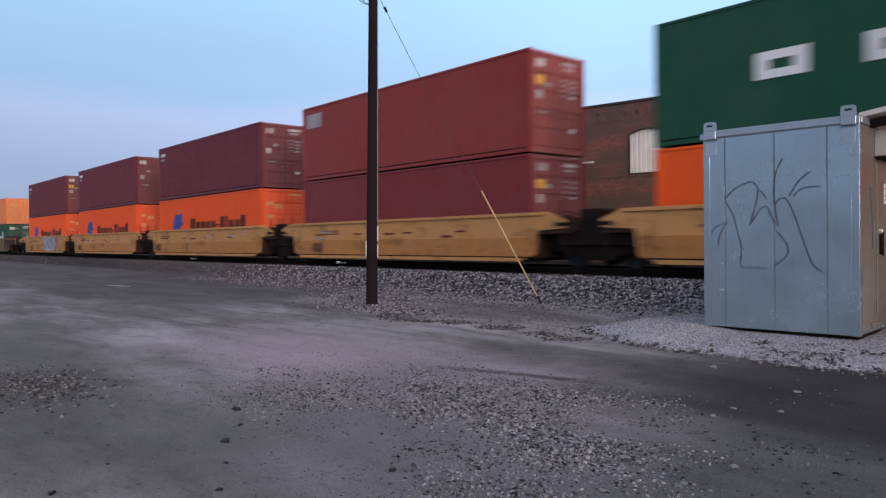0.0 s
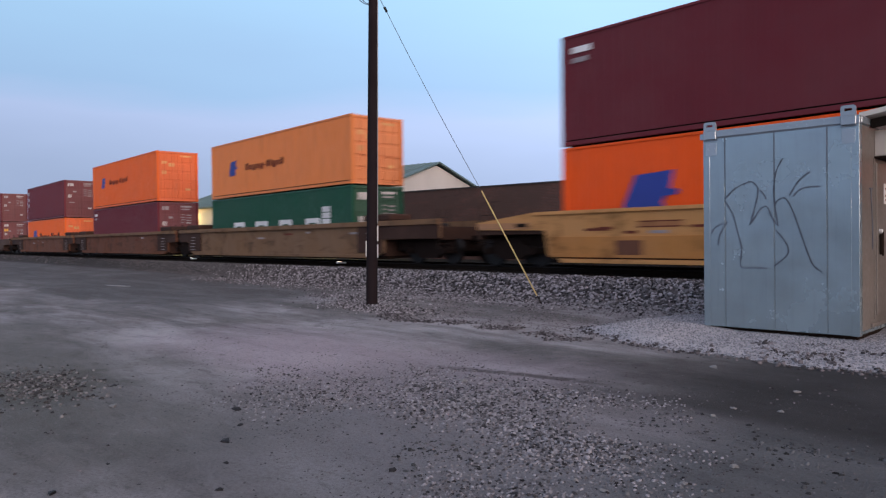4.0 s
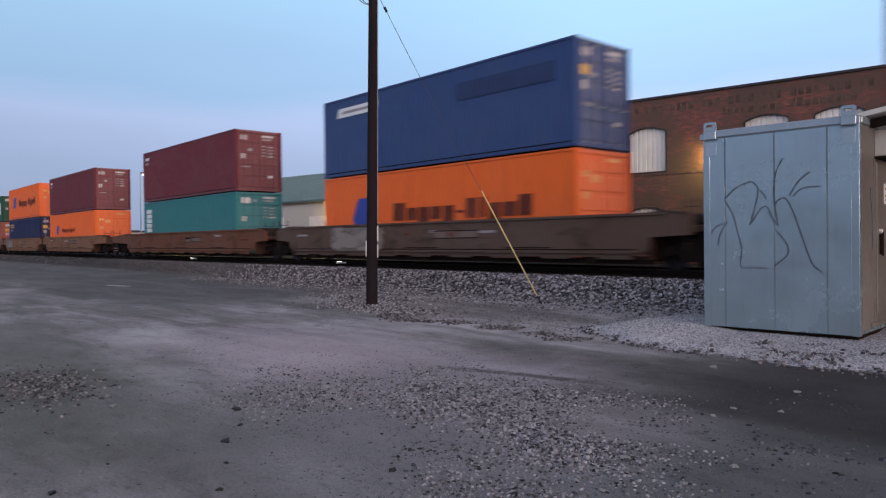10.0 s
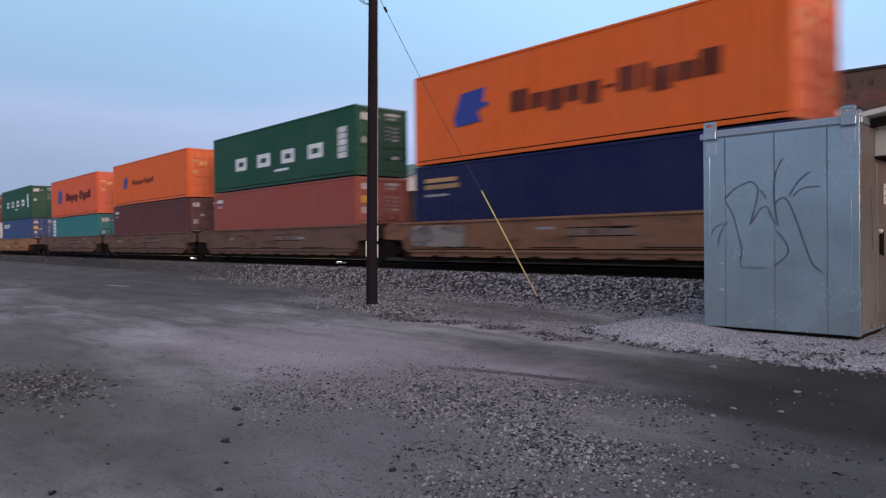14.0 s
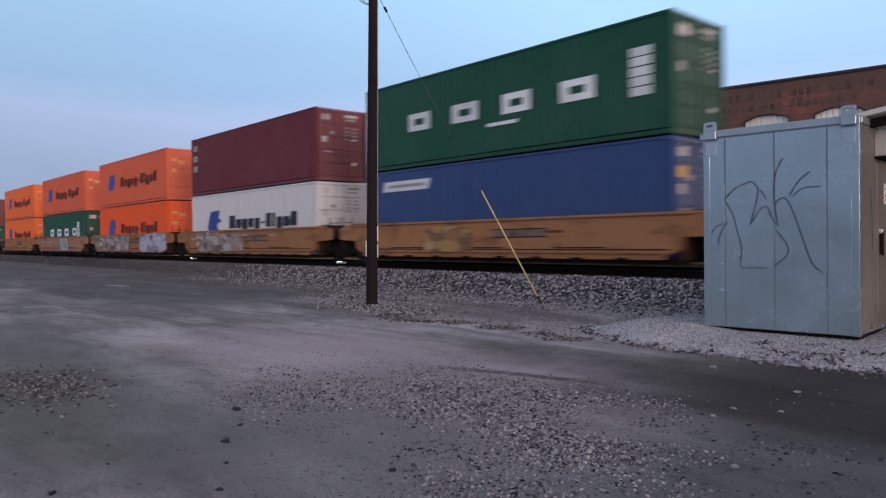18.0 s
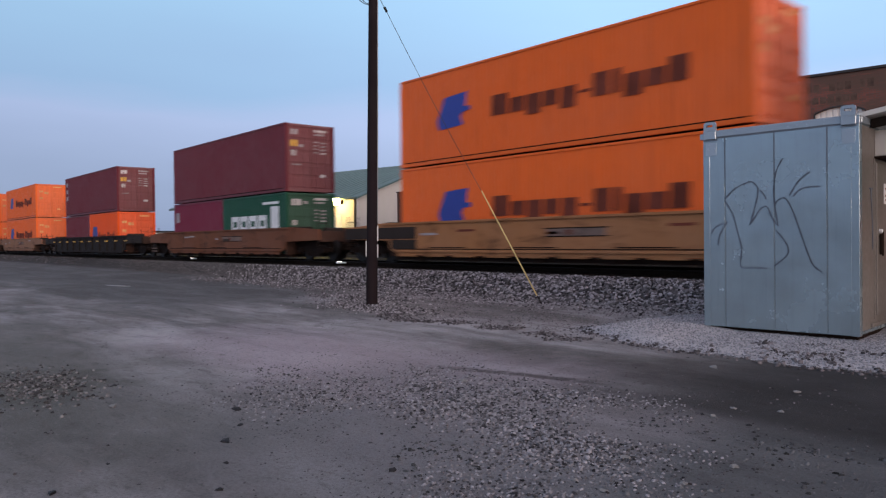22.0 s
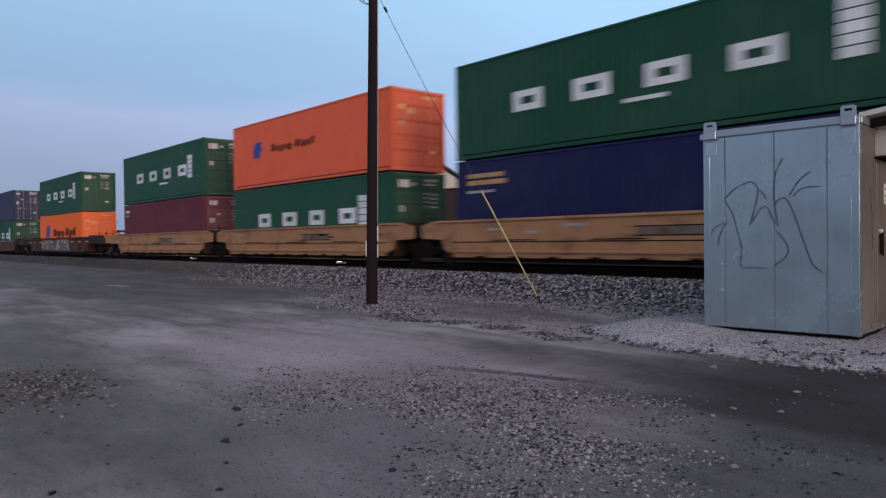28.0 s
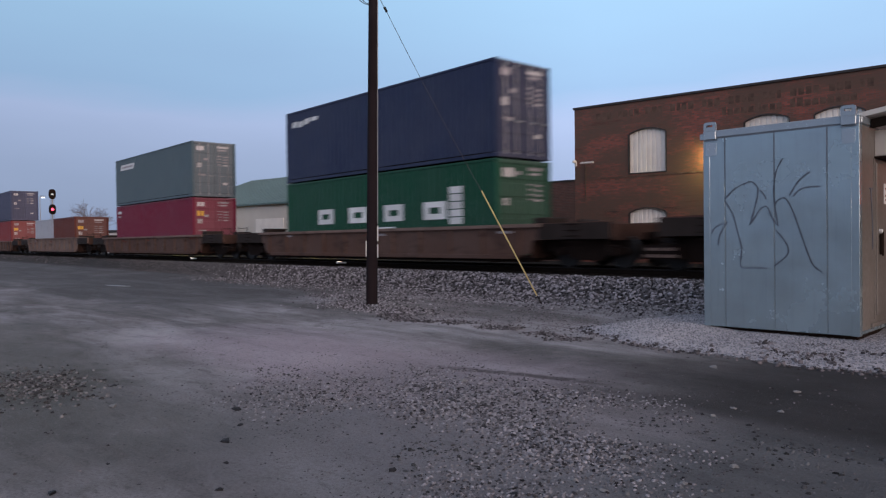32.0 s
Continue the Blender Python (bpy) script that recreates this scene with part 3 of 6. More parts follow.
def strew(name, points, sizes, mat, label, category="gravel", sink=0.25):
    """Loose stones, each a small uneven solid, joined into one mesh."""
    points, sizes = np.asarray(points, float), np.asarray(sizes, float)
    n = len(points)
    V, F = np.empty((n, 12, 3)), np.empty((n, 20, 3), np.int64)
    pick = _rng.integers(0, len(STONES), n)
    ang = _rng.uniform(0, 2 * np.pi, n)
    squash = np.stack([_rng.uniform(0.75, 1.25, n), _rng.uniform(0.6, 1.0, n), _rng.uniform(0.45, 0.8, n)], 1)
    for k, (sv, sf) in enumerate(STONES):
        i = np.nonzero(pick == k)[0]
        w = sv[None] * squash[i][:, None] * sizes[i][:, None, None]
        c, s = np.cos(ang[i])[:, None], np.sin(ang[i])[:, None]
        V[i, :, 0] = w[..., 0] * c - w[..., 1] * s
        V[i, :, 1] = w[..., 0] * s + w[..., 1] * c
        V[i, :, 2] = w[..., 2] + w[..., 0] * _rng.uniform(-0.4, 0.4, len(i))[:, None]
        F[i] = sf[None]
    V += points[:, None] + np.array([0, 0, 1.0]) * (sizes * (0.6 - sink) * 0.8)[:, None, None]
    F += (np.arange(n) * 12)[:, None, None]
    me = bpy.data.meshes.new(name)
    me.vertices.add(n * 12)
    me.vertices.foreach_set("co", V.ravel())
    me.loops.add(n * 60)
    me.loops.foreach_set("vertex_index", F.ravel().astype(np.int32))
    me.polygons.add(n * 20)
    me.polygons.foreach_set("loop_start", np.arange(0, n * 60, 3, dtype=np.int32))
    me.update(calc_edges=True)
    me.materials.append(mat)
    return tagged(new(name, me), label, category, kind="stuff")


def fine_ground():
    def at(xs, ys):
        return [(x, y, ground_z(x, y)) for x, y in zip(xs, ys)]
    # ballast shoulder, densest where it is near
    n = 27000
    xs = -3.0 - 47 * _rng.uniform(0, 1, n) ** 1.35
    ys = 14.25 - 1.65 * _rng.uniform(0, 1, n) ** 1.15
    keep = _rng.uniform(0, 1, n) < np.clip((xs + 44 + 6 * (ys - 13.0)) / 20, 0.03, 1)
    xs, ys = xs[keep], ys[keep]
    n = len(xs)
    away = xs < -25 + _rng.normal(0, 3.0, n)
    strew("distant_ballast", at(xs[away], ys[away]), _rng.uniform(0.022, 0.045, away.sum()), FARSTONE, "dusty ballast stones along the track shoulder", "ballast")
    xs, ys = xs[~away], ys[~away]
    n = len(xs)
    strew("ballast_shoulder", at(xs, ys), _rng.uniform(0.026, 0.060, n), BALLAST, "crushed grey stone ballast along the track shoulder", "ballast")
    n = 700
    xs, ys = -50 - 60 * _rng.uniform(0, 1, n), _rng.uniform(12.9, 14.3, n)
    strew("far_ballast", at(xs, ys), _rng.uniform(0.04, 0.08, n), FARSTONE, "crushed grey stone ballast farther along the track", "ballast")
    # flat dusty band of small stones between the ballast and the yard
    n = 42000
    xs = -4 - 26 * _rng.uniform(0, 1, n)
    ys = _rng.uniform(8.3, 12.9, n)
    border = 8.62 + 0.16 * np.sin(xs * 1.3) + 0.10 * np.sin(xs * 3.7) + 0.30 * np.clip(-12 - xs, 0, 9)
    thin = np.array([noise.noise((x * 0.8, y * 1.3, 5)) for x, y in zip(xs, ys)])
    keep = (ys > border) & (_rng.uniform(0, 1, n) < np.clip(0.40 + 0.9 * thin, 0.08, 1.0))
    strew("band_stones", at(xs[keep], ys[keep]), _rng.uniform(0.009, 0.022, keep.sum()), BANDSTONE, "small dusty stones between the ballast and the yard", "gravel", sink=0.5)
    # stones rolled down from the shoulder, thinning out below its foot
    n = 5200
    xs = -4 - 24 * _rng.uniform(0, 1, n)
    ys = 12.7 - np.abs(_rng.normal(0, 0.62, n))
    strew("spilled_ballast", at(xs, ys), _rng.uniform(0.014, 0.038, n), BALLAST, "loose stones spilled at the ballast's foot", "gravel", sink=0.4)
    # uneven row of coarser stones where the band meets the yard
    n = 1150
    xs = -6.6 - 5.2 * _rng.uniform(0, 1, n)
    ys = 8.68 + 0.16 * np.sin(xs * 1.3) + 0.10 * np.sin(xs * 3.7) + _rng.normal(0, 0.15, n)
    keep = np.array([noise.noise((x * 1.9, y * 1.5, 8)) for x, y in zip(xs, ys)]) > -0.18
    strew("border_stones", at(xs[keep], ys[keep]), _rng.uniform(0.014, 0.034, keep.sum()), DARKSTONE, "dark coarse stones along the yard's edge", "gravel", sink=0.45)
    # pale stones round the pole, in two drifts
    n = 2600
    half = _rng.uniform(0, 1, n) < 0.6
    xs = np.where(half, -12.9 + _rng.normal(0, 0.95, n), -14.9 + _rng.normal(0, 1.0, n))
    ys = np.where(half, 9.35 + _rng.normal(0, 0.30, n), 10.6 + _rng.normal(0, 0.32, n))
    strew("pole_foot_stones", at(xs, ys), _rng.uniform(0.014, 0.036, n), BALLAST, "pale loose stones lying round the pole's foot", "gravel", sink=0.4)
    # yard gravel: patches of loose stones on the dirt
    n = 420000
    dist = 3.3 + 14 * _rng.uniform(0, 1, n) ** 1.6
    az = radians(48.66) + _rng.uniform(-0.62, 0.62, n)
    xs, ys = -np.sin(az) * dist, np.cos(az) * dist
    dens = np.array([noise.noise((x * 0.55, y * 0.9, 9)) + 0.5 * noise.noise((x * 1.6, y * 1.6, 2)) for x, y in zip(xs, ys)])
    core = np.exp(-((ys - 4.62 - 0.08 * (xs + 5)) / 1.08) ** 2) * np.exp(-(np.abs(xs + 5.0) / 2.2) ** 3)
    skirt = np.exp(-((ys - 3.9) / 1.3) ** 2) * np.exp(-((xs + 3.6) / 2.0) ** 2) * np.clip(0.03 + 0.34 * dens, 0.006, 0.25)
    band = core * np.clip(0.50 + 0.85 * dens, 0.08, 1) + skirt
    keep = (_rng.uniform(0, 1, n) < np.clip(-0.02 + 0.10 * dens, 0.002, 0.12) * 0.8 + 0.72 * band) & (ys < 8.5)
    xs, ys, band = xs[keep], ys[keep], band[keep]
    size = (0.008 + 0.013 * _rng.uniform(0, 1, len(xs)) ** 1.6) * (0.8 + 0.8 * np.clip(band, 0, 1))
    thick = band > 0.08
    strew("scattered_grit", at(xs[~thick], ys[~thick]), size[~thick] * 0.85, DUSTY, "thinly scattered small stones in the dirt", "gravel", sink=0.8)
    # a heap of darker stones by the yard's west side, and dark flat specks pressed into the dirt
    n = 900
    wx, wy = -8.75 + _rng.normal(0, 0.62, n), 1.78 + _rng.normal(0, 0.30, n)
    strew("heaped_stones", at(wx, wy), 0.010 + 0.022 * _rng.uniform(0, 1, n) ** 1.5, HEAPSTONE, "dark and pale stones heaped thinly on the dirt", "gravel", sink=0.5)
    n = 9000
    d, az = 3.4 + 13 * _rng.uniform(0, 1, n) ** 1.4, radians(48.66) + _rng.uniform(-0.6, 0.6, n)
    gx, gy = -np.sin(az) * d, np.cos(az) * d
    spot = np.array([noise.noise((x * 0.9, y * 1.4, 21)) + 0.6 * noise.noise((x * 2.7, y * 2.7, 5)) for x, y in zip(gx, gy)])
    hold = (gy < 8.4) & (_rng.uniform(0, 1, n) < np.clip(-0.05 + 0.9 * spot, 0.02, 0.8))
    strew("dark_specks", at(gx[hold], gy[hold]), _rng.uniform(0.007, 0.017, hold.sum()), DARKSTONE, "small dark stones pressed into the dirt yard", "gravel", sink=0.6)
    # coarser half-sunk stones in drifts over the dark way's near side
    n = 9000
    cx, cy = _rng.uniform(-4.6, -1.2, n), _rng.uniform(2.9, 6.2, n)
    drift = np.array([noise.noise((x * 1.1, y * 1.6, 31)) + 0.7 * noise.noise((x * 3.1, y * 3.4, 12)) for x, y in zip(cx, cy)])
    hold = _rng.uniform(0, 1, n) < np.clip(0.02 + 0.75 * drift, 0.015, 0.6) * np.clip((6.4 + 0.25 * (cx + 2) - cy) / 1.2, 0, 1)
    strew("sunken_gravel", at(cx[hold], cy[hold]), 0.008 + 0.020 * _rng.uniform(0, 1, hold.sum()) ** 2.2, EASTSTONE, "dull half-sunk stones drifted over the dark dirt", "gravel", sink=0.7)
    xs, ys, size = xs[thick], ys[thick], size[thick]
    strew("yard_gravel", at(xs, ys), size, GRAVEL, "small loose grey stones scattered on the dirt yard", "gravel", sink=0.5)


fine_ground()


def build_loose_stones():
    """Single larger stones on the yard: paint, place and half width."""
    pale, dark = (PALESTONE, "pale flat stone lying loose on the dirt yard"), (BLACKSTONE, "dark rough stone lying loose on the dirt yard")
    rnd = random.Random(12)
    for (mat, words), x, y, r in (
            (pale, -6.99, 2.10, 0.046), (pale, -8.46, 2.25, 0.042), (dark, -5.18, 2.36, 0.046), (dark, -6.08, 2.87, 0.054), (dark, -5.57, 2.66, 0.035), (dark, -4.69, 2.13, 0.021),
            (dark, -4.22, 1.87, 0.028), (dark, -5.23, 1.53, 0.018), (dark, -4.82, 1.09, 0.036), (pale, -5.64, 5.23, 0.055), (pale, -2.85, 3.57, 0.028), (pale, -2.60, 3.53, 0.029),
            (dark, -2.93, 3.12, 0.032), (dark, -3.80, 2.88, 0.035), (pale, -2.28, 4.49, 0.037), (pale, -2.34, 3.98, 0.034), (pale, -2.89, 4.17, 0.045), (pale, -2.17, 3.98, 0.019),
            (pale, -2.96, 7.07, 0.037), (pale, -3.06, 5.67, 0.034), (pale, -2.73, 6.21, 0.036), (pale, -3.07, 6.04, 0.032), (pale, -4.20, 7.82, 0.052)):
        v, f = STONES[rnd.randrange(len(STONES))]
        s = Shape().add([(a * r * 1.05, b * r * 0.8, c * r * 0.42) for a, b, c in v], f)
        solid("stone", s, mat, words, "stone", at=pose(x, y, ground_z(x, y) + r * 0.18, rnd.uniform(-8, 8), rnd.uniform(-8, 8), rnd.uniform(-40, 40)), group="loose stones on the yard")


build_loose_stones()


def build_ice():
    # a thin flat streak, paler than the dirt round it
    for x, y, a, b in ((-27.3, 8.42, 0.80, 0.10),):
        rnd = random.Random(int(-x))
        ring = []
        for k in range(28):
            t = 2 * math.pi * k / 28
            q = rnd.uniform(0.72, 1.08)
            ring.append((math.cos(t) * a * q, math.sin(t) * b * q))
        z = max(ground_z(x + u, y + w) for u, w in ring) + 0.006
        s = Shape().add([(u, w, 0) for u, w in ring] + [(u, w, -0.05) for u, w in ring], [tuple(range(28)), tuple(reversed(range(28, 56)))] + [(k, (k + 1) % 28, 28 + (k + 1) % 28, 28 + k) for k in range(28)])
        solid("ice_streak", s, PALESTREAK, "thin pale streak lying in a wheel rut", "ice", at=pose(x, y, z, 0, 0, 13), group="ice in the wheel ruts")


build_ice()


def pad_z(x, y):
    """The limestone pad under the equipment shed: its height above the yard, a mound with a blunt tip."""
    low = 8.42 + 0.05 * math.sin(x * 2.3) + 0.42 * max(0, -5.3 - x) + 0.04 * max(0, x + 4.0)
    edge = min((x + 7.62) * 0.9 - 0.35 * max(0, y - 11.4), y - low, 12.55 - y, 3.0 - x)
    edge += 0.07 * noise.noise((x * 1.5, y * 1.5, 3)) + 0.03 * noise.noise((x * 5, y * 5, 6))
    top = 0.085 + 0.07 * smooth(-5.2, -6.2, x) - 0.008 * smooth(-4.6, -3.6, x)
    return top * smooth(-0.04, 0.62, edge) - 0.03


def build_pad():
    xs, ys = np.arange(-8.2, 3.2, 0.10), np.arange(8.0, 12.8, 0.10)
    nx = len(xs)
    vs = [(x, y, pad_z(x, y)) for y in ys for x in xs]
    fs = [(j * nx + i, j * nx + i + 1, (j + 1) * nx + i + 1, (j + 1) * nx + i) for j in range(len(ys) - 1) for i in range(nx - 1)]
    me = bpy.data.meshes.new("gravel_pad")
    me.from_pydata(vs, [], fs)
    me.polygons.foreach_set("use_smooth", [True] * len(me.polygons))
    me.materials.append(PADBED)
    tagged(new("gravel_pad", me), "low mound of pale crushed limestone under the shed", "gravel pad", kind="structure")
    n = 30000
    x, y = _rng.uniform(-8.0, 0.5, n), _rng.uniform(8.3, 12.6, n)
    h = np.array([pad_z(a, b) for a, b in zip(x, y)])
    keep = h > -0.005
    low = np.clip(1 - h[keep] / 0.07, 0, 1)
    strew("pad_stones", np.stack([x, y, h], 1)[keep], 0.007 + 0.009 * _rng.uniform(0, 1, keep.sum()) + 0.016 * low * _rng.uniform(0, 1, keep.sum()), PADSTONE, "pale crushed limestone stones on the shed's pad", "gravel", sink=0.5)
    m = 4200
    u, v = _rng.uniform(-8.0, 0.5, m), _rng.uniform(8.1, 10.2, m)
    g = np.array([pad_z(a, b) for a, b in zip(u, v)])
    patchy = np.array([noise.noise((a * 1.7, b * 1.7, 11)) for a, b in zip(u, v)])
    low = (g > -0.029) & (g < 0.055) & (_rng.uniform(0, 1, m) < np.clip(0.55 + 1.1 * patchy - g * 9, 0.01, 1))
    strew("pad_edge_stones", np.stack([u, v, np.maximum(g, 0.0)], 1)[low], _rng.uniform(0.016, 0.040, low.sum()), DARKSTONE, "dark stones along the pad's lower edge", "gravel", sink=0.35)


build_pad()


def build_track():
    for k, off in enumerate((-0.755, 0.755)):
        t = thing("rail", "steel running rail with a bright worn top", "rail", pose(0, TRACK + off, 0), "rails", "structure")
        part("rail_web", Shape().box(-1500, 900, -0.0095, 0.0095, RAIL - 0.15, RAIL - 0.03).box(-1500, 900, -0.07, 0.07, RAIL - 0.172, RAIL - 0.155), RUSTY, t)
        part("rail_head", Shape().box(-1500, 900, -0.036, 0.036, RAIL - 0.035, RAIL, 0.008), RAILTOP, t, "worn bright rail head")
    # added bright plates: the near rail's two glints put into shape and colour
    for x in (-23.69, -37.84):
        t = thing("rail_glint", "added bright plates standing for a glint on the near rail", "rail joint", pose(x, TRACK - 0.755, RAIL), "rail joints")
        part("plate", Shape().box(-0.34, 0.34, -0.085, -0.037, -0.075, -0.028, 0.010), WHITEMARK, t, "white plate painted for a glint")
        part("clamp", Shape().box(-0.12, 0.12, -0.20, -0.085, -0.085, -0.06, 0.010), WHITEMARK, t, "white block painted for a glint")
        part("marker_plate", Shape().box(-0.006, 0.006, -0.10, 0.10, -0.013, 0.013, 0.004), POLISHED, t, "added polished plate angled to catch the low sun", at=pose(0.1, -0.20, -0.005, 0, -4, -25 if x > -30 else -20))
    sleepers = thing("sleepers", "dark creosoted timber sleepers bedded in ballast", "sleepers", kind="structure")
    tie = Shape().box(-0.115, 0.115, TRACK - 1.3, TRACK + 1.3, 0.42, 0.575, 0.012)
    for k in range(170):
        part("sleeper", tie, TIE, sleepers, key="tie", at=(4 - k * 0.52, 0, 0))


build_track()

# ---------------------------------------------------------------- equipment shed on its pad
SHED = pose(-5.873, 10.652, 0.10, 0, 0, 4.37)


def ribbon(shape, pts, width, y):
    """A painted line through points in x, z, as a thin flat strip."""
    fine = []
    for i in range(len(pts) - 1):
        a, b = Vector(pts[max(i - 1, 0)]), Vector(pts[i])
        c, d = Vector(pts[i + 1]), Vector(pts[min(i + 2, len(pts) - 1)])
        for k in range(6):
            t = k / 6
            fine.append(0.5 * ((2 * b) + (c - a) * t + (2 * a - 5 * b + 4 * c - d) * t * t + (3 * b - a - 3 * c + d) * t ** 3))
    fine.append(Vector(pts[-1]))
    vs, n = [], len(fine)
    for i, p in enumerate(fine):
        d = (fine[min(i + 1, n - 1)] - fine[max(i - 1, 0)]).normalized()
        w = width * 0.5 * (0.75 + 0.5 * math.sin(i * 0.7) ** 2)
        s = Vector((-d.y, d.x)) * w
        vs += [(p.x + s.x, y, p.y + s.y), (p.x - s.x, y, p.y - s.y)]
    shape.add(vs, [(2 * i, 2 * i + 1, 2 * i + 3, 2 * i + 2) for i in range(n - 1)])


def build_shed():
    W, D, H = 2.20, 2.60, 3.05
    t = thing("equipment_shed", "light grey painted steel equipment shed with scrawled spray lines", "shed", SHED)
    part("body", Shape().box(0.012, W - 0.012, 0.012, D - 0.012, 0.02, H - 0.03, 0.01), SHEDSKIN, t)
    # front wall sheets between the seams
    for x0, x1 in ((0.10, 0.335), (0.349, 1.068), (1.082, 1.785), (1.799, 2.10)):
        part("wall_sheet", Shape().box(x0, x1, -0.004, 0.02, 0.015, 2.93, 0.003), SHEDSKIN, t)
    for x in (0.342, 1.075, 1.792):
        part("seam", Shape().box(x - 0.007, x + 0.007, -0.0045, 0.02, 0.02, 2.30), SEAMLOW, t, "filled joint between wall sheets")
        part("seam", Shape().box(x - 0.009, x + 0.009, -0.006, 0.02, 2.30, 2.93), SEAM, t, "dark open joint between wall sheets")
    part("seam", Shape().box(0.1, W - 0.1, -0.008, 0.02, 2.928, 2.95), SEAM, t, "dark joint under the top rail")
    for x0, y0 in ((0, 0), (W - 0.1, 0), (0, D - 0.1), (W - 0.1, D - 0.1)):
        part("corner_post", Shape().box(x0, x0 + 0.1, y0 - 0.0045, y0 + 0.108, 0.01, H, 0.002), SHEDSKIN, t, key=("shed post", x0, y0))
    for x0, x1, y0, y1 in ((0.1, W - 0.1, -0.012, 0.08), (0.1, W - 0.1, D - 0.08, D), (0.0, 0.08, 0.1, D - 0.1), (W - 0.08, W + 0.008, 0.1, D - 0.1)):
        part("top_rail", Shape().box(x0, x1, y0, y1, H - 0.10, H, 0.006), SHEDTRIM, t)
    part("roof_sheet", Shape().box(0.05, W - 0.05, 0.05, D - 0.05, H - 0.02, H + 0.015, 0.004), SHEDTRIM, t)
    part("base_skid", Shape().box(0.06, W - 0.06, 0.10, D - 0.1, -0.06, 0.02).box(0.02, 0.12, 0.05, D, -0.06, 0.015), IRON, t, "dark steel base frame in shadow")

    def lug():
        # a plate with an oval slot near its rounded top, on a block that laps the rail
        s = Shape()
        ring = [(-0.095, 0.0), (0.095, 0.0)] + [(0.095 - 0.04 + 0.04 * math.cos(a), 0.10 + 0.04 * math.sin(a)) for a in np.linspace(0, math.pi / 2, 5)] + [(-0.055 + 0.04 * math.cos(a), 0.10 + 0.04 * math.sin(a)) for a in np.linspace(math.pi / 2, math.pi, 5)]
        hole = [(-0.05, 0.062), (0.05, 0.062), (0.05, 0.075), (0.05, 0.085), (0.048, 0.092), (0.044, 0.097), (0.038, 0.098), (-0.038, 0.098), (-0.044, 0.097), (-0.048, 0.092), (-0.05, 0.085), (-0.05, 0.075)]
        n = len(ring)
        vs = [(x, y, z) for y in (0.0, 0.045) for x, z in ring] + [(x, y, z) for y in (0.0, 0.045) for x, z in hole]
        fs = []
        for i in range(n):
            j = (i + 1) % n
            fs += [(i, j, 2 * n + j, 2 * n + i), (n + j, n + i, 3 * n + i, 3 * n + j), (i, n + i, n + j, j), (2 * n + i, 2 * n + j, 3 * n + j, 3 * n + i)]
        s.add(vs, fs)
        return s.box(-0.098, 0.098, -0.004, 0.052, -0.13, 0.002, 0.008)
    for x, y in ((0.115, -0.035), (W - 0.13, -0.035), (0.115, D - 0.02), (W - 0.13, D - 0.02)):
        part("lifting_lug", lug, SHEDTRIM, t, "grey lifting lug with a slot", key="lug", at=(x, y, H))
    for x in (0.04, W - 0.22):
        part("weld_plate", Shape().box(x, x + 0.17, -0.0075, -0.002, 2.67, 2.87, 0.001), SHEDTRIM, t, "square plate welded below the lug", key=("weld", x))
        part("lug_shadow_gap", Shape().box(x - 0.02, x + 0.19, -0.015, 0.0, 2.895, 2.912), SEAM, t, "dark joint below the lug")
    for x in (0.0, W - 0.02):
        part("stop_bracket", Shape().box(x - 0.05, x + 0.03, -0.02, 0.06, H - 0.12, H - 0.03, 0.006), SHEDTRIM, t)
    # door side
    part("side_sheet", Shape().box(W - 0.004, W + 0.004, 0.11, D - 0.11, 0.08, H - 0.13), SHEDSIDE, t, "beige side sheet with the warm glow painted in")
    door = part("door", Shape().box(W, W + 0.03, 0.75, 1.75, 0.25, 2.44, 0.006), SHEDSIDE, t, "grey steel door with a latch")
    part("door_frame", Shape().box(W - 0.002, W + 0.012, 0.68, 0.75, 0.2, 2.50).box(W - 0.002, W + 0.012, 1.75, 1.82, 0.2, 2.50).box(W - 0.002, W + 0.012, 0.75, 1.75, 2.44, 2.50), SHEDSIDE, t)
    part("latch", Shape().box(W + 0.03, W + 0.08, 0.86, 0.93, 1.12, 1.42, 0.01).tube((W + 0.07, 0.9, 1.1), (W + 0.07, 0.9, 1.45), 0.014), IRON, door, "dark padlocked latch bar")
    part("notice", Shape().box(W + 0.03, W + 0.036, 1.12, 1.50, 1.86, 2.16), WHITEMARK, door, "white notice plate")
    for z in (2.08, 1.98, 1.92):
        part("notice_line", Shape().box(W + 0.036, W + 0.039, 1.17, 1.45, z - 0.012, z + 0.012), DARKMARK, door, key=("notice", z))
    part("cable", Shape().tube((W + 0.015, 0.50, 2.05), (W + 0.015, 0.58, 1.53), 0.007, n=6).tube((W + 0.015, 0.58, 1.53), (W + 0.015, 0.58, 1.20), 0.007, n=6).tube((W + 0.015, 0.44, 2.06), (W + 0.015, 0.56, 2.06), 0.012, n=6), SEAM, t, "thin dark cable stapled to the side")
    part("keeper", Shape().tube((W + 0.03, 0.88, 1.46), (W + 0.07, 0.88, 1.46), 0.03, n=10), WHITEMARK, door, "pale round lock cover")
    unit = part("wall_unit", Shape().box(W, W + 0.22, 0.74, 1.62, 2.53, 2.90, 0.012), CREAM, t, "pale ventilation unit under the canopy")
    part("drip_edge", Shape().box(W, W + 0.24, 0.72, 1.64, 2.50, 2.53, 0.004), IRON, unit, "dark lower edge of the unit")
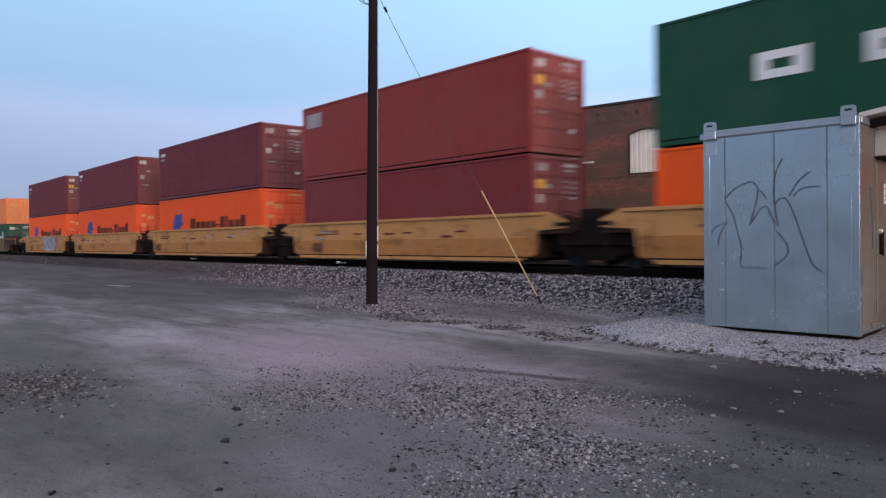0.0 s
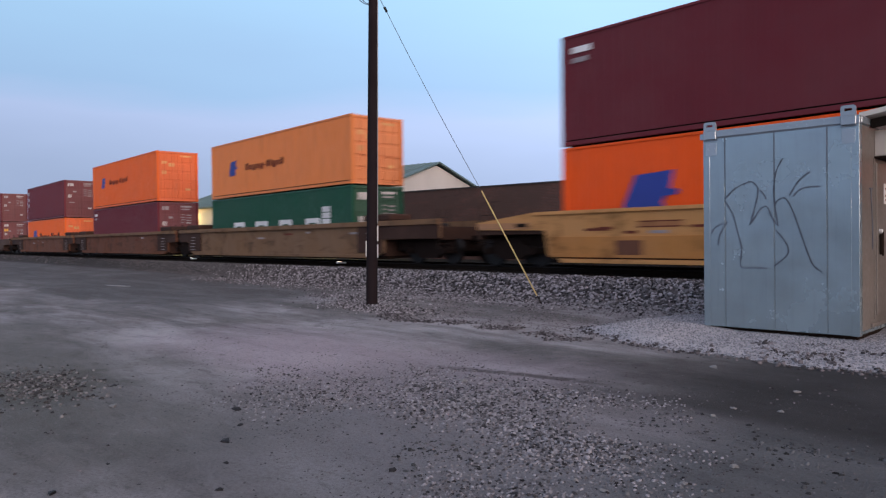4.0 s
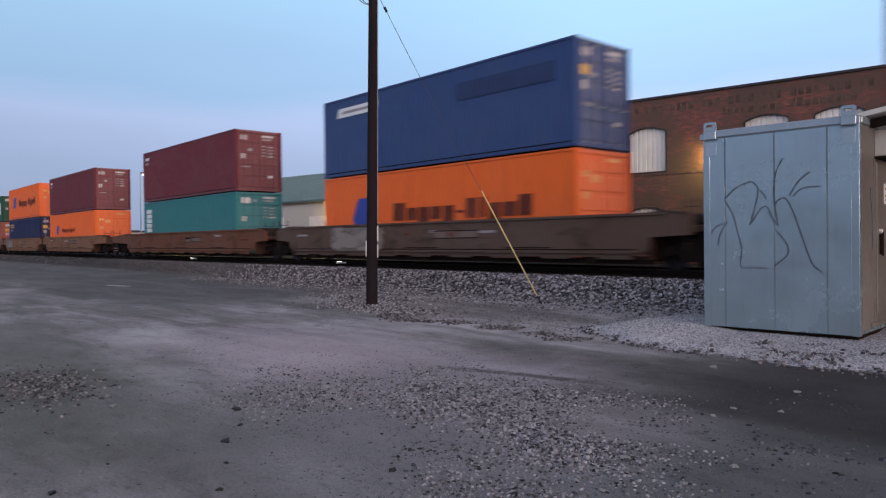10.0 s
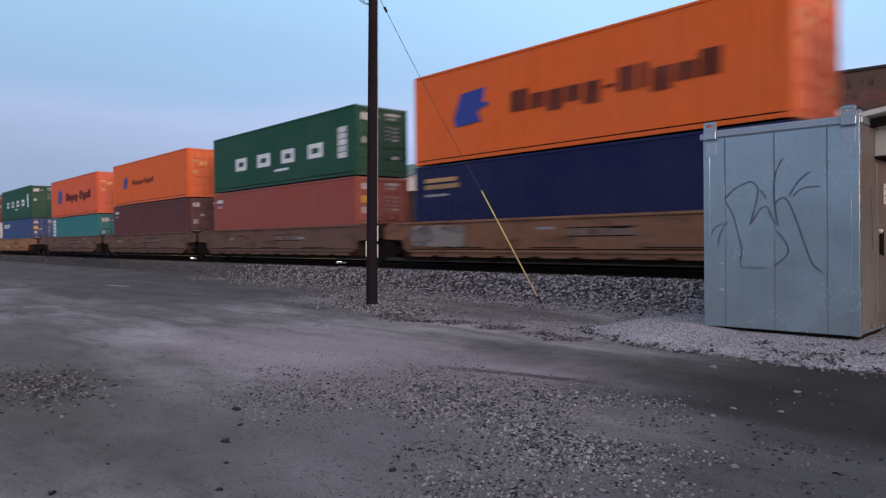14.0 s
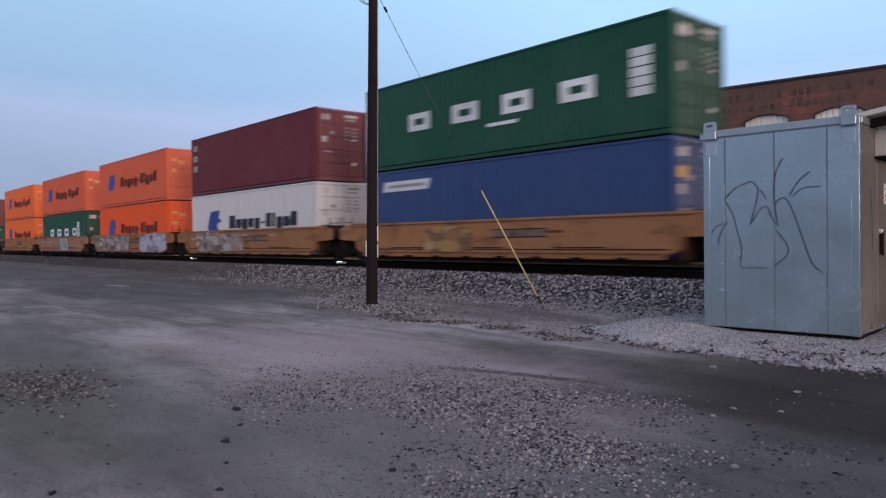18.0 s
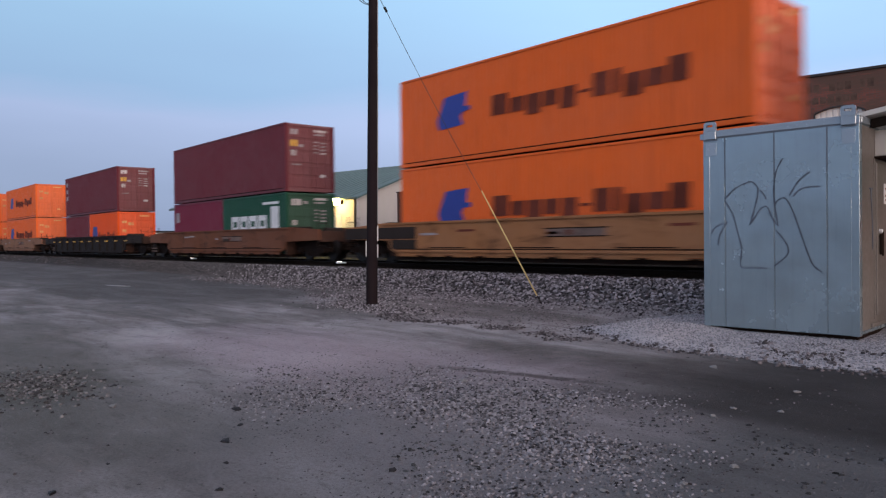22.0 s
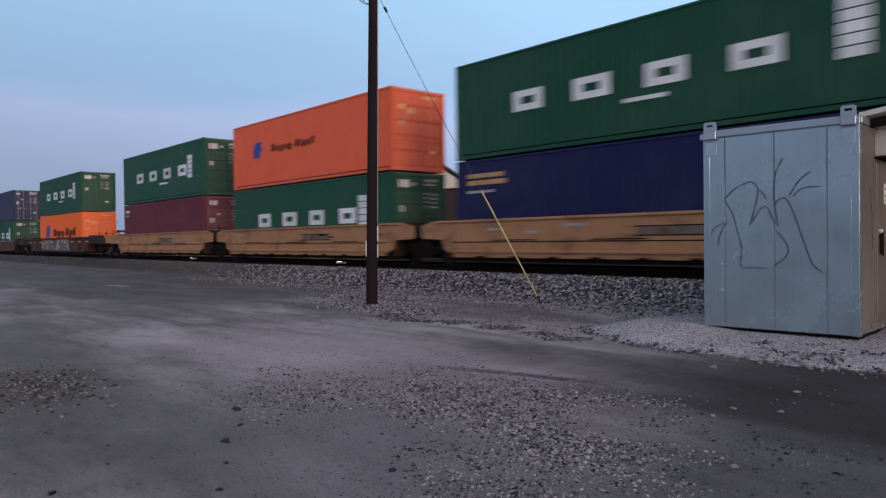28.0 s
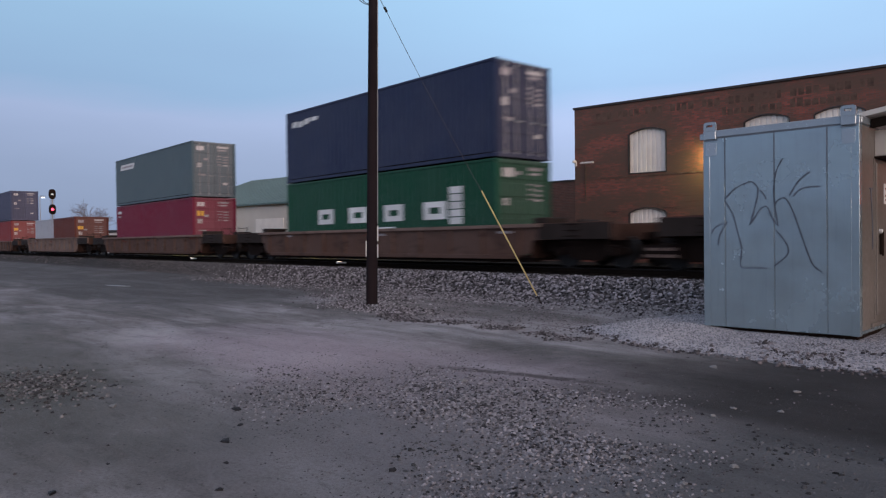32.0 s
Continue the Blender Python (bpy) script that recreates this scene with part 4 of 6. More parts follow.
    for k in range(4):
        part("louvre", Shape().box(W + 0.22, W + 0.226, 1.05, 1.55, 2.62 + k * 0.055, 2.65 + k * 0.055), IRON, unit, "dark louvre", key=("louvre", k))
    roof = [(W - 0.08, H + 0.0), (W + 1.25, H + 0.19), (W + 1.25, H + 0.26), (W - 0.08, H + 0.07)]
    part("canopy", Shape().slab(roof, 0.30, D + 0.2), CREAM, t, "pale sheet canopy sloping up over the door side")
    part("canopy_beam", Shape().slab([(W + 0.02, H - 0.13), (W + 1.2, H + 0.03), (W + 1.2, H + 0.16), (W + 0.02, H - 0.01)], 0.50, 0.60), TIE, t, "dark timber beam under the canopy")
    part("skid_rail", Shape().box(W - 0.01, W + 0.03, 0.5, D - 0.1, 0.10, 0.15, 0.006), SHEDSIDE, t)
    # scrawled lines, with a shape of their own
    strokes = (
        [(0.34, 1.99), (0.49, 2.13), (0.66, 2.21), (0.76, 2.22), (0.84, 2.11), (0.81, 1.90), (0.72, 1.58)],
        [(0.72, 1.58), (0.87, 1.80), (0.97, 1.84), (1.04, 1.68), (1.11, 1.57)],
        [(1.20, 2.54), (1.10, 2.34), (1.07, 2.06), (1.09, 1.80), (1.13, 1.55)],
        [(0.34, 1.96), (0.46, 1.74), (0.53, 1.48), (0.59, 1.22), (0.58, 0.95), (0.74, 0.93), (0.97, 0.93)],
        [(1.07, 0.96), (1.23, 1.10), (1.27, 1.21), (1.21, 1.35), (1.10, 1.49)],
        [(1.08, 1.87), (1.14, 1.94), (1.23, 1.95), (1.32, 1.80), (1.42, 1.51), (1.54, 1.14), (1.61, 0.98), (1.72, 0.89)],
        [(1.29, 1.99), (1.39, 2.16), (1.50, 2.27), (1.57, 2.31)],
        [(1.34, 1.98), (1.43, 2.07), (1.56, 2.10), (1.71, 2.10)],
        [(0.12, 1.46), (0.20, 1.56), (0.33, 1.61)],
        [(0.23, 1.27), (0.26, 1.44), (0.38, 1.64)],
        [(0.87, 2.10), (0.93, 2.02), (0.96, 1.96)],
    )
    for st in strokes:
        s = Shape()
        ribbon(s, st, 0.020, -0.009)
        part("sprayed_line", s, SPRAY, t, "thin grey sprayed line")


build_shed()

# ---------------------------------------------------------------- utility pole and its guy
POLE = Vector((-13.575, 9.747, 0.0))
LEAN = Vector((0.66, 0.75, 0)) * 0.017


def build_pole():
    t = thing("utility_pole", "weathered dark wooden utility pole set in gravel", "utility pole", Matrix.Translation(POLE))
    s = Shape()
    zs = [-0.3, 0.4, 2.5, 5.0, 7.5, 9.6]
    rings, n = [], 20
    for k, z in enumerate(zs):
        r = 0.132 - 0.0042 * z
        for i in range(n):
            a = 2 * math.pi * i / n
            rr = r * (1 + 0.03 * noise.noise((math.cos(a) * 2, math.sin(a) * 2, z * 0.4)))
            rings.append((LEAN.x * z + math.cos(a) * rr, LEAN.y * z + math.sin(a) * rr, z))
    s.add(rings, [(k * n + i, k * n + (i + 1) % n, (k + 1) * n + (i + 1) % n, (k + 1) * n + i) for k in range(len(zs) - 1) for i in range(n)] + [tuple(range((len(zs) - 1) * n, len(zs) * n))])
    part("shaft", s, TIMBER, t, smooth=True)
    # added pale strip as the right edge's highlight, pale marker strips low down
    right = Vector((0.66, 0.75, 0))
    front = Vector((0.75, -0.66, 0))

    def strip(z0, z1, side, w=0.02):
        a, b = right * side * (0.128 - 0.0042 * z0) + LEAN * z0, right * side * (0.128 - 0.0042 * z1) + LEAN * z1
        q = Shape()
        p = [a + front * 0.05, a + front * 0.05 + right * w * side, a - front * 0.02 + right * w * side, a - front * 0.02]
        d = [b + front * 0.05, b + front * 0.05 + right * w * side, b - front * 0.02 + right * w * side, b - front * 0.02]
        return q.add([(v.x, v.y, z0) for v in p] + [(v.x, v.y, z1) for v in d], [(0, 1, 2, 3), (4, 5, 6, 7), (0, 1, 5, 4), (1, 2, 6, 5), (2, 3, 7, 6), (3, 0, 4, 7)])
    part("ground_wire_moulding", strip(1.9, 7.2, 1, 0.014), ROD, t, "pale strip added for the pole's edge highlight")
    part("marker_strip", strip(1.12, 1.42, 1), WHITEMARK, t, "pale reflective marker strip")
    part("marker_strip", strip(1.50, 1.85, 1), WHITEMARK, t, "pale reflective marker strip")
    part("marker_strip", strip(1.15, 1.50, -1), WHITEMARK, t, "pale reflective marker strip")
    # looped wires and brackets near the top of the view
    for k, (rad, drop) in enumerate(((0.20, 7.02), (0.27, 7.00), (0.15, 7.10))):
        c = Shape()
        prev = None
        for i in range(13):
            a = math.pi * i / 12
            p = LEAN * drop - right * (0.10 + rad * math.sin(a)) + front * 0.06 + Vector((0, 0, drop + 0.32 * math.cos(a) + 0.20))
            if prev is not None:
                c.tube(prev, p, 0.009, n=5)
            prev = p
        part("looped_cable", c, WIRE, t, "thin looped cable")
    part("cable_bracket", Shape().tube(LEAN * 7.2 - right * 0.34 + Vector((0, 0, 7.25)), LEAN * 7.2 - right * 0.08 + Vector((0, 0, 7.2)), 0.014), ROD, t)


build_pole()


def build_guy():
    foot = Vector((-10.50, 11.90, 0.33))
    head = Vector((-13.62, 9.85, 7.48))
    t = thing("guy_wire", "thin steel guy wire with a yellow plastic guard, anchored in ballast", "guy wire", Matrix.Translation(foot))
    d = head - foot
    # the wire hangs in a slight curve above its guard
    wire = Shape()
    line = [d * f - Vector((0.66, 0.75, 0)) * 0.34 * max(0.0, (f - 0.3) * (0.91 - f)) for f in [k / 20 for k in range(21)]]
    for p, q in zip(line, line[1:]):
        wire.tube(p, q, 0.0062, n=6)
    part("wire", wire, WIRE, t)
    part("guard", Shape().tube(d * -0.008, d * 0.315, 0.0155, 0.0145, n=10), GUARD, t, "yellow plastic guard tube")
    part("strain_insulator", Shape().tube(d * 0.895, d * 0.91, 0.028, n=8), IRON, t)
    part("anchor_rod", Shape().tube(-d.normalized() * 0.35, d * 0.02, 0.012, n=6), RUSTY, t)


build_guy()

# ---------------------------------------------------------------- brick works behind the track
WALL = pose(-18.1, 27.9, 0, 0, 0, 9.208)


def build_brick_house():
    t = thing("brick_building", "old two-storey red brick works with boarded arched windows", "building", WALL)
    u0, u1, H, T = -3.53, 46.0, 7.55, 0.4
    wins = [(-0.80, 0.90), (4.20, 5.86), (6.78, 8.44), (11.3, 13.0), (15.5, 17.2), (20, 21.7)]
    rows = [(0.95, 2.62), (4.40, 6.12)]
    xs = [u0] + [x for w in wins for x in w] + [u1]
    s = Shape()
    for i in range(0, len(xs), 2):
        s.box(xs[i], xs[i + 1], 0, T, 0, H)
    for a, b in wins:
        s.box(a, b, 0, T, 0, rows[0][0]).box(a, b, 0, T, rows[0][1] + 0.2, rows[1][0]).box(a, b, 0, T, rows[1][1] + 0.2, H)
        for r in rows:      # arched heads
            n = 8
            top = r[1] + 0.2
            pts = [(a + (b - a) * k / n, r[1] + 0.2 * (1 - (2 * k / n - 1) ** 2)) for k in range(n + 1)]
            s.slab(pts[: n // 2 + 1] + [(a, top)], 0, T)
            s.slab([(b, top)] + pts[n // 2:], 0, T)
    part("front_wall", s, BRICK, t, "soot-stained red brick wall")
    part("end_wall", Shape().box(u0, u0 + T, T, 22, 0, H), BRICK, t)
    part("end_wall", Shape().box(u1 - T, u1, T, 22, 0, H), BRICK, t)
    part("back_wall", Shape().box(u0 + T, u1 - T, 21.6, 22, 0, H), BRICK, t)
    part("roof", Shape().box(u0 + T, u1 - T, T, 21.6, H - 0.5, H - 0.3), COPING, t)
    part("coping", Shape().box(u0 - 0.06, u1, -0.07, T + 0.05, H, H + 0.10, 0.01), COPING, t, "dark parapet coping")
    part("string_course", Shape().box(-2.2, 9.0, -0.022, 0.02, 4.23, 4.29), FADEDSIGN, t, "projecting brick string course")
    for a, b in wins:
        for r in rows:
            edge = Shape().box(a - 0.045, a, -0.02, 0.10, r[0] - 0.05, r[1]).box(b, b + 0.045, -0.02, 0.10, r[0] - 0.05, r[1]).box(a, b, -0.02, 0.10, r[0] - 0.05, r[0])
            arch = [(a + (b - a) * k / 8, r[1] + 0.2 * (1 - (k / 4 - 1) ** 2)) for k in range(9)]
            for (xa, za), (xb, zb) in zip(arch, arch[1:]):
                edge.slab([(xa, za), (xb, zb), (xb, zb + 0.05), (xa, za + 0.05)], -0.02, 0.09)
            w = part("boarded_window", edge, COPING, t, "arched window closed with white corrugated sheet")
            c = Shape()
            n = 8
            cols = []
            for k in range(n):
                for f, y in ((0.0, 0.10), (0.62, 0.10), (0.72, 0.135), (0.92, 0.135)):
                    q = (k + f) / n
                    cols.append((a + (b - a) * q, y, r[1] + 0.2 * (1 - (2 * q - 1) ** 2)))
            cols.append((b, 0.10, r[1]))
            m = len(cols)
            c.add([(x, y, r[0]) for x, y, z in cols] + [(x, y, z) for x, y, z in cols], [(k, k + 1, m + k + 1, m + k) for k in range(m - 1)])
            part("sheet", c, PANELWHITE, w, "white corrugated sheet")
    # faded painted sign along the parapet
    x = -2.4
    for k in range(42):
        w = random.uniform(0.14, 0.24)
        if k % 9 not in (3, 8):
            part("faded_letter_bar", Shape().box(x, x + w, -0.004, 0.01, 6.92 + random.uniform(0, 0.03), 7.24), FADEDSIGN, t, key=("fb", k))
        x += w + 0.07
    x = 3.3
    for k in range(19):
        w = random.uniform(0.16, 0.22)
        if k != 9:
            part("faded_letter_bar", Shape().box(x, x + w, -0.004, 0.01, 6.50, 6.74 + (0.1 if k in (0, 5, 10, 11) else 0)), FADEDSIGN, t, key=("fc", k))
        x += w + 0.06
    # corner fittings
    part("wall_camera", Shape().box(-3.52, -3.40, -0.28, -0.06, 5.05, 5.17, 0.015).box(-3.50, -3.42, -0.10, 0.0, 4.90, 5.10), PANELWHITE, t, "small white wall camera")
    part("conduit", Shape().tube((-2.96, -0.03, 3.28), (-2.96, -0.03, 5.15), 0.025), FADEDSIGN, t, "weathered pinkish conduit")
    part("lamp_arm", Shape().tube((-2.96, -0.03, 5.0), (-2.85, -0.6, 4.98), 0.022).box(-2.9, -2.25, -0.68, -0.52, 4.93, 5.0, 0.01), PANELWHITE, t, "pale lamp arm and hood")
    lamp = part("wall_lamp", Shape().box(3.05, 3.35, -0.22, 0, 5.15, 5.36, 0.02), IRON, t, "wall pack lamp lighting the bricks yellow")
    part("lens", Shape().box(3.08, 3.32, -0.2, -0.05, 5.11, 5.15), SODIUM, lamp)
    low = thing("low_brick_building", "low dark brick shop wall with a flat roof", "building", WALL)
    part("front_wall", Shape().box(-15.0, -3.54, 0.0, 0.35, 0, 4.22), BRICKLOW, low)
    part("end_wall", Shape().box(-15.0, -14.65, 0.35, 3.0, 0, 4.22), BRICKLOW, low)
    part("back_wall", Shape().box(-14.65, -3.54, 2.7, 3.0, 0, 4.22), BRICKLOW, low)
    part("roof", Shape().box(-14.65, -3.54, 0.35, 2.7, 4.0, 4.1), COPING, low)
    part("coping", Shape().box(-15.05, -3.54, -0.05, 0.40, 4.22, 4.29), COPING, low)


build_brick_house()


def build_warehouse():
    t = thing("metal_warehouse", "cream sheet-metal warehouse with a grey-green gable roof", "warehouse", pose(-40.543, 28.0, 0, 0, 0, 9.208))
    L, S, E, R = 22.9, 16.8, 4.45, 7.35
    part("side_wall", Shape().box(-L, -0.2, 0, 0.2, 0, E), CREAM, t)
    part("side_wall", Shape().box(-L, -0.2, S - 0.2, S, 0, E), CREAM, t)
    for x in (-0.2, -L):
        part("gable_wall", Shape().add([(x, 0, 0), (x, S, 0), (x, S, E), (x, S / 2, R - 0.15), (x, 0, E), (x + 0.2, 0, 0), (x + 0.2, S, 0), (x + 0.2, S, E), (x + 0.2, S / 2, R - 0.15), (x + 0.2, 0, E)],
             [(0, 1, 2, 3, 4), (9, 8, 7, 6, 5), (0, 5, 6, 1), (1, 6, 7, 2), (2, 7, 8, 3), (3, 8, 9, 4), (4, 9, 5, 0)]), CREAM, t, "cream gable wall")
    for k in range(2):
        y0, y1 = (-0.25, S / 2) if k == 0 else (S / 2, S + 0.25)
        z0, z1 = (E - 0.08, R) if k == 0 else (R, E - 0.08)
        s = Shape()
        cols = [(-L - 0.3, 0.12)]
        for i in range(37):
            x = -L - 0.2 + i * 0.625
            cols += [(x, 0.12), (x + 0.015, 0.16), (x + 0.045, 0.16), (x + 0.06, 0.12)]
        cols.append((0.35, 0.12))
        m = len(cols)
        s.add([(x, y0, z0 + h) for x, h in cols] + [(x, y1, z1 + h) for x, h in cols] + [(-L - 0.3, y0, z0), (0.35, y0, z0), (-L - 0.3, y1, z1), (0.35, y1, z1)],
              [(k, k + 1, m + k + 1, m + k) for k in range(m - 1)] + [(2 * m, 2 * m + 1, 2 * m + 3, 2 * m + 2), (0, m, 2 * m + 2, 2 * m), (m - 1, 2 * m - 1, 2 * m + 3, 2 * m + 1),
               tuple(list(range(m)) + [2 * m + 1, 2 * m]), tuple(list(range(m, 2 * m)) + [2 * m + 3, 2 * m + 2])])
        part("roof_slope", s, GREENROOF, t, "ribbed grey-green sheet roof")
    part("eave_gutter", Shape().box(-L - 0.3, 0.35, -0.36, -0.24, E - 0.12, E + 0.02, 0.01), GREENROOF, t)
    for x in (-3.2, -9.5):
        part("roll_door", Shape().box(x - 1.7, x + 1.7, -0.05, 0.01, 0, 3.3), PANELWHITE, t)
    for u in (-1.55, -20.0):
        lamp = part("wall_pack", Shape().box(u - 0.23, u + 0.23, -0.30, 0.0, 4.05, 4.40, 0.03), IRON, t, "wall pack lamp, lit yellow")
        part("lens", Shape().box(u - 0.25, u + 0.25, -0.62, -0.30, 4.00, 4.42, 0.06), SODIUM, lamp, "glowing sodium lens")
    # added dark band: hides the lamp-lit wall foot below the cars
    part("plinth", Shape().box(-L - 0.05, 0.05, -0.12, -0.003, 0, 1.05, 0.02), COPING, t, "added dark band along the wall's foot")
    part("plinth", Shape().box(-0.004, 0.10, -0.02, S, 0, 1.05, 0.02), COPING, t, "added dark band along the wall's foot")
    part("downspout", Shape().box(-0.22, -0.10, -0.10, 0.0, 0.0, E - 0.1), COPING, t, "dark corner downspout")


build_warehouse()


def wall_light(x, y, z, power, toward, size=0.4):
    ob = new("yard_lamp_light", bpy.data.lights.new("yard_lamp_light", "AREA"))
    ob.data.energy, ob.data.size, ob.data.color = power, size, (1.0, 0.82, 0.24)
    ob.matrix_world = look((x, y, z), toward)
    return ob


lp = WALL @ Vector((3.2, -0.45, 5.05))
wall_light(*lp, 70, WALL @ Vector((2.6, 0.0, 4.2)))
for u in (-1.55, -20.0):
    lp = pose(-40.543, 28.0, 0, 0, 0, 9.208) @ Vector((u, -0.9, 4.2))
    wall_light(*lp, 140, lp + Vector((0.5, -0.7, -0.75)))

# ---------------------------------------------------------------- signal, lamp posts, bare tree


def build_signal():
    t = thing("railway_signal", "tall railway signal mast with two round heads, red lit", "signal", pose(-94.6, 22.0, 0.1, 0, 0, 78))
    part("mast", Shape().tube((0, 0, 0), (0, 0, 7.9), 0.09, n=10), ROD, t)
    part("foundation", Shape().box(-0.4, 0.4, -0.4, 0.4, -0.2, 0.25, 0.03), PADBED, t)
    part("ladder", Shape().tube((-0.2, 0.4, 0), (-0.2, 0.2, 7.6), 0.02, n=5).tube((0.2, 0.4, 0), (0.2, 0.2, 7.6), 0.02, n=5), ROD, t)
    for k, z in enumerate((7.35, 5.55)):
        s = Shape()
        ring = [(0.38 * math.cos(a), z + 0.22 + 0.38 * math.sin(a)) for a in np.linspace(0, math.pi, 9)] + [(0.38 * math.cos(a), z - 0.22 + 0.38 * math.sin(a)) for a in np.linspace(math.pi, 2 * math.pi, 9)]
        s.slab(ring, -0.16, -0.10)
        head = part("signal_head", s, IRON, t, "black oval signal head")
        part("hood", Shape().tube((0, -0.16, z), (0, -0.5, z), 0.17, 0.17, n=14, caps=False), IRON, head)
        part("lens", Shape().tube((0, -0.165, z), (0, -0.20, z), 0.15, n=14), REDLAMP if k else GLASSLENS, head, "lit red lens" if k else "unlit bluish lens")


build_signal()


def build_lamp_post(x, y, h, both):
    t = thing("street_lamp", "tall thin steel lamp post with a flat head", "street lamp", pose(x, y, 0, 0, 0, 75), "yard lamp posts")
    part("pole", Shape().tube((0, 0, 0), (0, 0, h), 0.11, 0.07, n=10), ROD, t)
    part("base", Shape().tube((0, 0, 0), (0, 0, 0.6), 0.28, 0.26, n=12), PADBED, t)
    for k in ((-1, 1) if both else (1,)):
        hd = part("lamp_head", Shape().box(min(0, k * 0.95), max(0, k * 0.95), -0.2, 0.2, h - 0.02, h + 0.16, 0.04), STEEL, t)
        part("lens", Shape().box(k * 0.55 - 0.3, k * 0.55 + 0.3, -0.16, 0.16, h - 0.3, h - 0.02), PALELAMP, hd, "pale lit lens")


build_lamp_post(-103.0, 35.0, 11.2, False)
build_lamp_post(-160.0, 35.0, 11.0, False)


def build_tree():
    t = thing("bare_tree", "leafless winter tree with a spreading crown of thin twigs", "tree", pose(-161, 45, 0))
    rnd = random.Random(5)
    trunk, crown = Shape(), Shape()
    trunk.tube((0, 0, 0), (0.1, 0, 3.6), 0.30, 0.22, n=8)

    def grow(p, d, l, r, depth, s):
        q = p + d * l
        s.tube(p, q, r, r * 0.68, n=4, caps=False)
        if depth == 0:
            return
        for k in range(3 if depth > 1 else 4):
            nd = (d + Vector((rnd.gauss(0, 0.55), rnd.gauss(0, 0.55), rnd.gauss(0.1, 0.3)))).normalized()
            grow(p + d * l * rnd.uniform(0.65, 1), nd, l * rnd.uniform(0.62, 0.82), r * 0.6, depth - 1, s)
    for k in range(6):
        a = k * 1.05
        grow(Vector((0.1, 0, rnd.uniform(2.6, 3.6))), Vector((math.cos(a) * 0.42, math.sin(a) * 0.42, 0.9)).normalized(), 2.7, 0.10, 4, crown)
    part("trunk", trunk, TWIG, t)
    part("crown", crown, TWIG, t, "thin bare twigs")


build_tree()


def build_far_shed(x, y, w, h, mat, rz):
    t = thing("distant_shed", "small pale shed far beyond the track", "shed", pose(x, y, 0, 0, 0, rz))
    part("walls", Shape().box(-w / 2, w / 2, 0, 6, 0, h), mat, t)
    part("roof", Shape().box(-w / 2 - 0.3, w / 2 + 0.3, -0.3, 6.3, h, h + 0.25, 0.03), COPING, t)


build_far_shed(-190, 56, 9, 4.6, CREAM, -70)
build_far_shed(-118, 38, 10, 3.2, PANELWHITE, -75)

# ---------------------------------------------------------------- the train
HC, STD, CL, CW = 2.896, 2.591, 12.192, 2.438


def corrugated(length, height, y, depth=0.036, pitch=0.278):
    """A sheet in x, z with upright trapezoid ribs, crests towards -y."""
    n = max(1, int(round(length / pitch)))
    p = length / n
    xs, ds = [], []
    for k in range(n):
        for f, d in ((0.0, 0), (0.25, 0), (0.5, depth), (0.75, depth)):
            xs.append(-length / 2 + (k + f) * p)
            ds.append(d)
    xs.append(length / 2)
    ds.append(0)
    s = Shape()
    m = len(xs)
    vs = [(x, y + d, z) for z in (0, height) for x, d in zip(xs, ds)]
    return s.add(vs, [(i, i + 1, m + i + 1, m + i) for i in range(m - 1)])


def door_sheet(w, h):
    """A door leaf facing +x, with shallow level recesses."""
    s = Shape()
    s.box(-0.05, -0.012, 0.0, w, 0, h)
    k = 5
    for i in range(k):
        z0 = h * (i + 0.10) / k
        z1 = h * (i + 0.86) / k
        s.box(-0.012, 0.016, 0.05, w - 0.05, z0, z1, 0.010)
    return s


def letters(put, name, run, width, z0, z1, mat, label, slant=0.0, hollow=False):
    """Plain blocks at the rhythm of a name, with no letter shapes, each a part."""
    x = run
    for k, (w, lo, hi) in enumerate(width):
        a, b = z0 + (z1 - z0) * lo, z0 + (z1 - z0) * hi
        s = Shape()
        if hollow:
            h, q = (b - a) * 0.32, w * 0.27
            s.add([(x, 0, a), (x + w, 0, a), (x + w, 0, b), (x, 0, b), (x + q, 0, a + h), (x + w - q, 0, a + h), (x + w - q, 0, b - h), (x + q, 0, b - h)],
                  [(0, 1, 5, 4), (1, 2, 6, 5), (2, 3, 7, 6), (3, 0, 4, 7)])
        else:
            s.slab([(x, a), (x + w, a), (x + w + slant, b), (x + slant, b)], -0.003, 0.003)
        put(name, s, mat, name + str(k) + str(run), label)
        x += w + 0.11


NAME = [(0.52, 0.2, 1.0), (0.42, 0.2, 0.75), (0.42, 0.0, 0.75), (0.42, 0.2, 0.75), (0.42, 0.0, 0.75), (0.28, 0.42, 0.52), (0.40, 0.2, 1.0), (0.20, 0.2, 1.0), (0.42, 0.0, 0.75), (0.42, 0.2, 0.75), (0.42, 0.2, 1.0)]


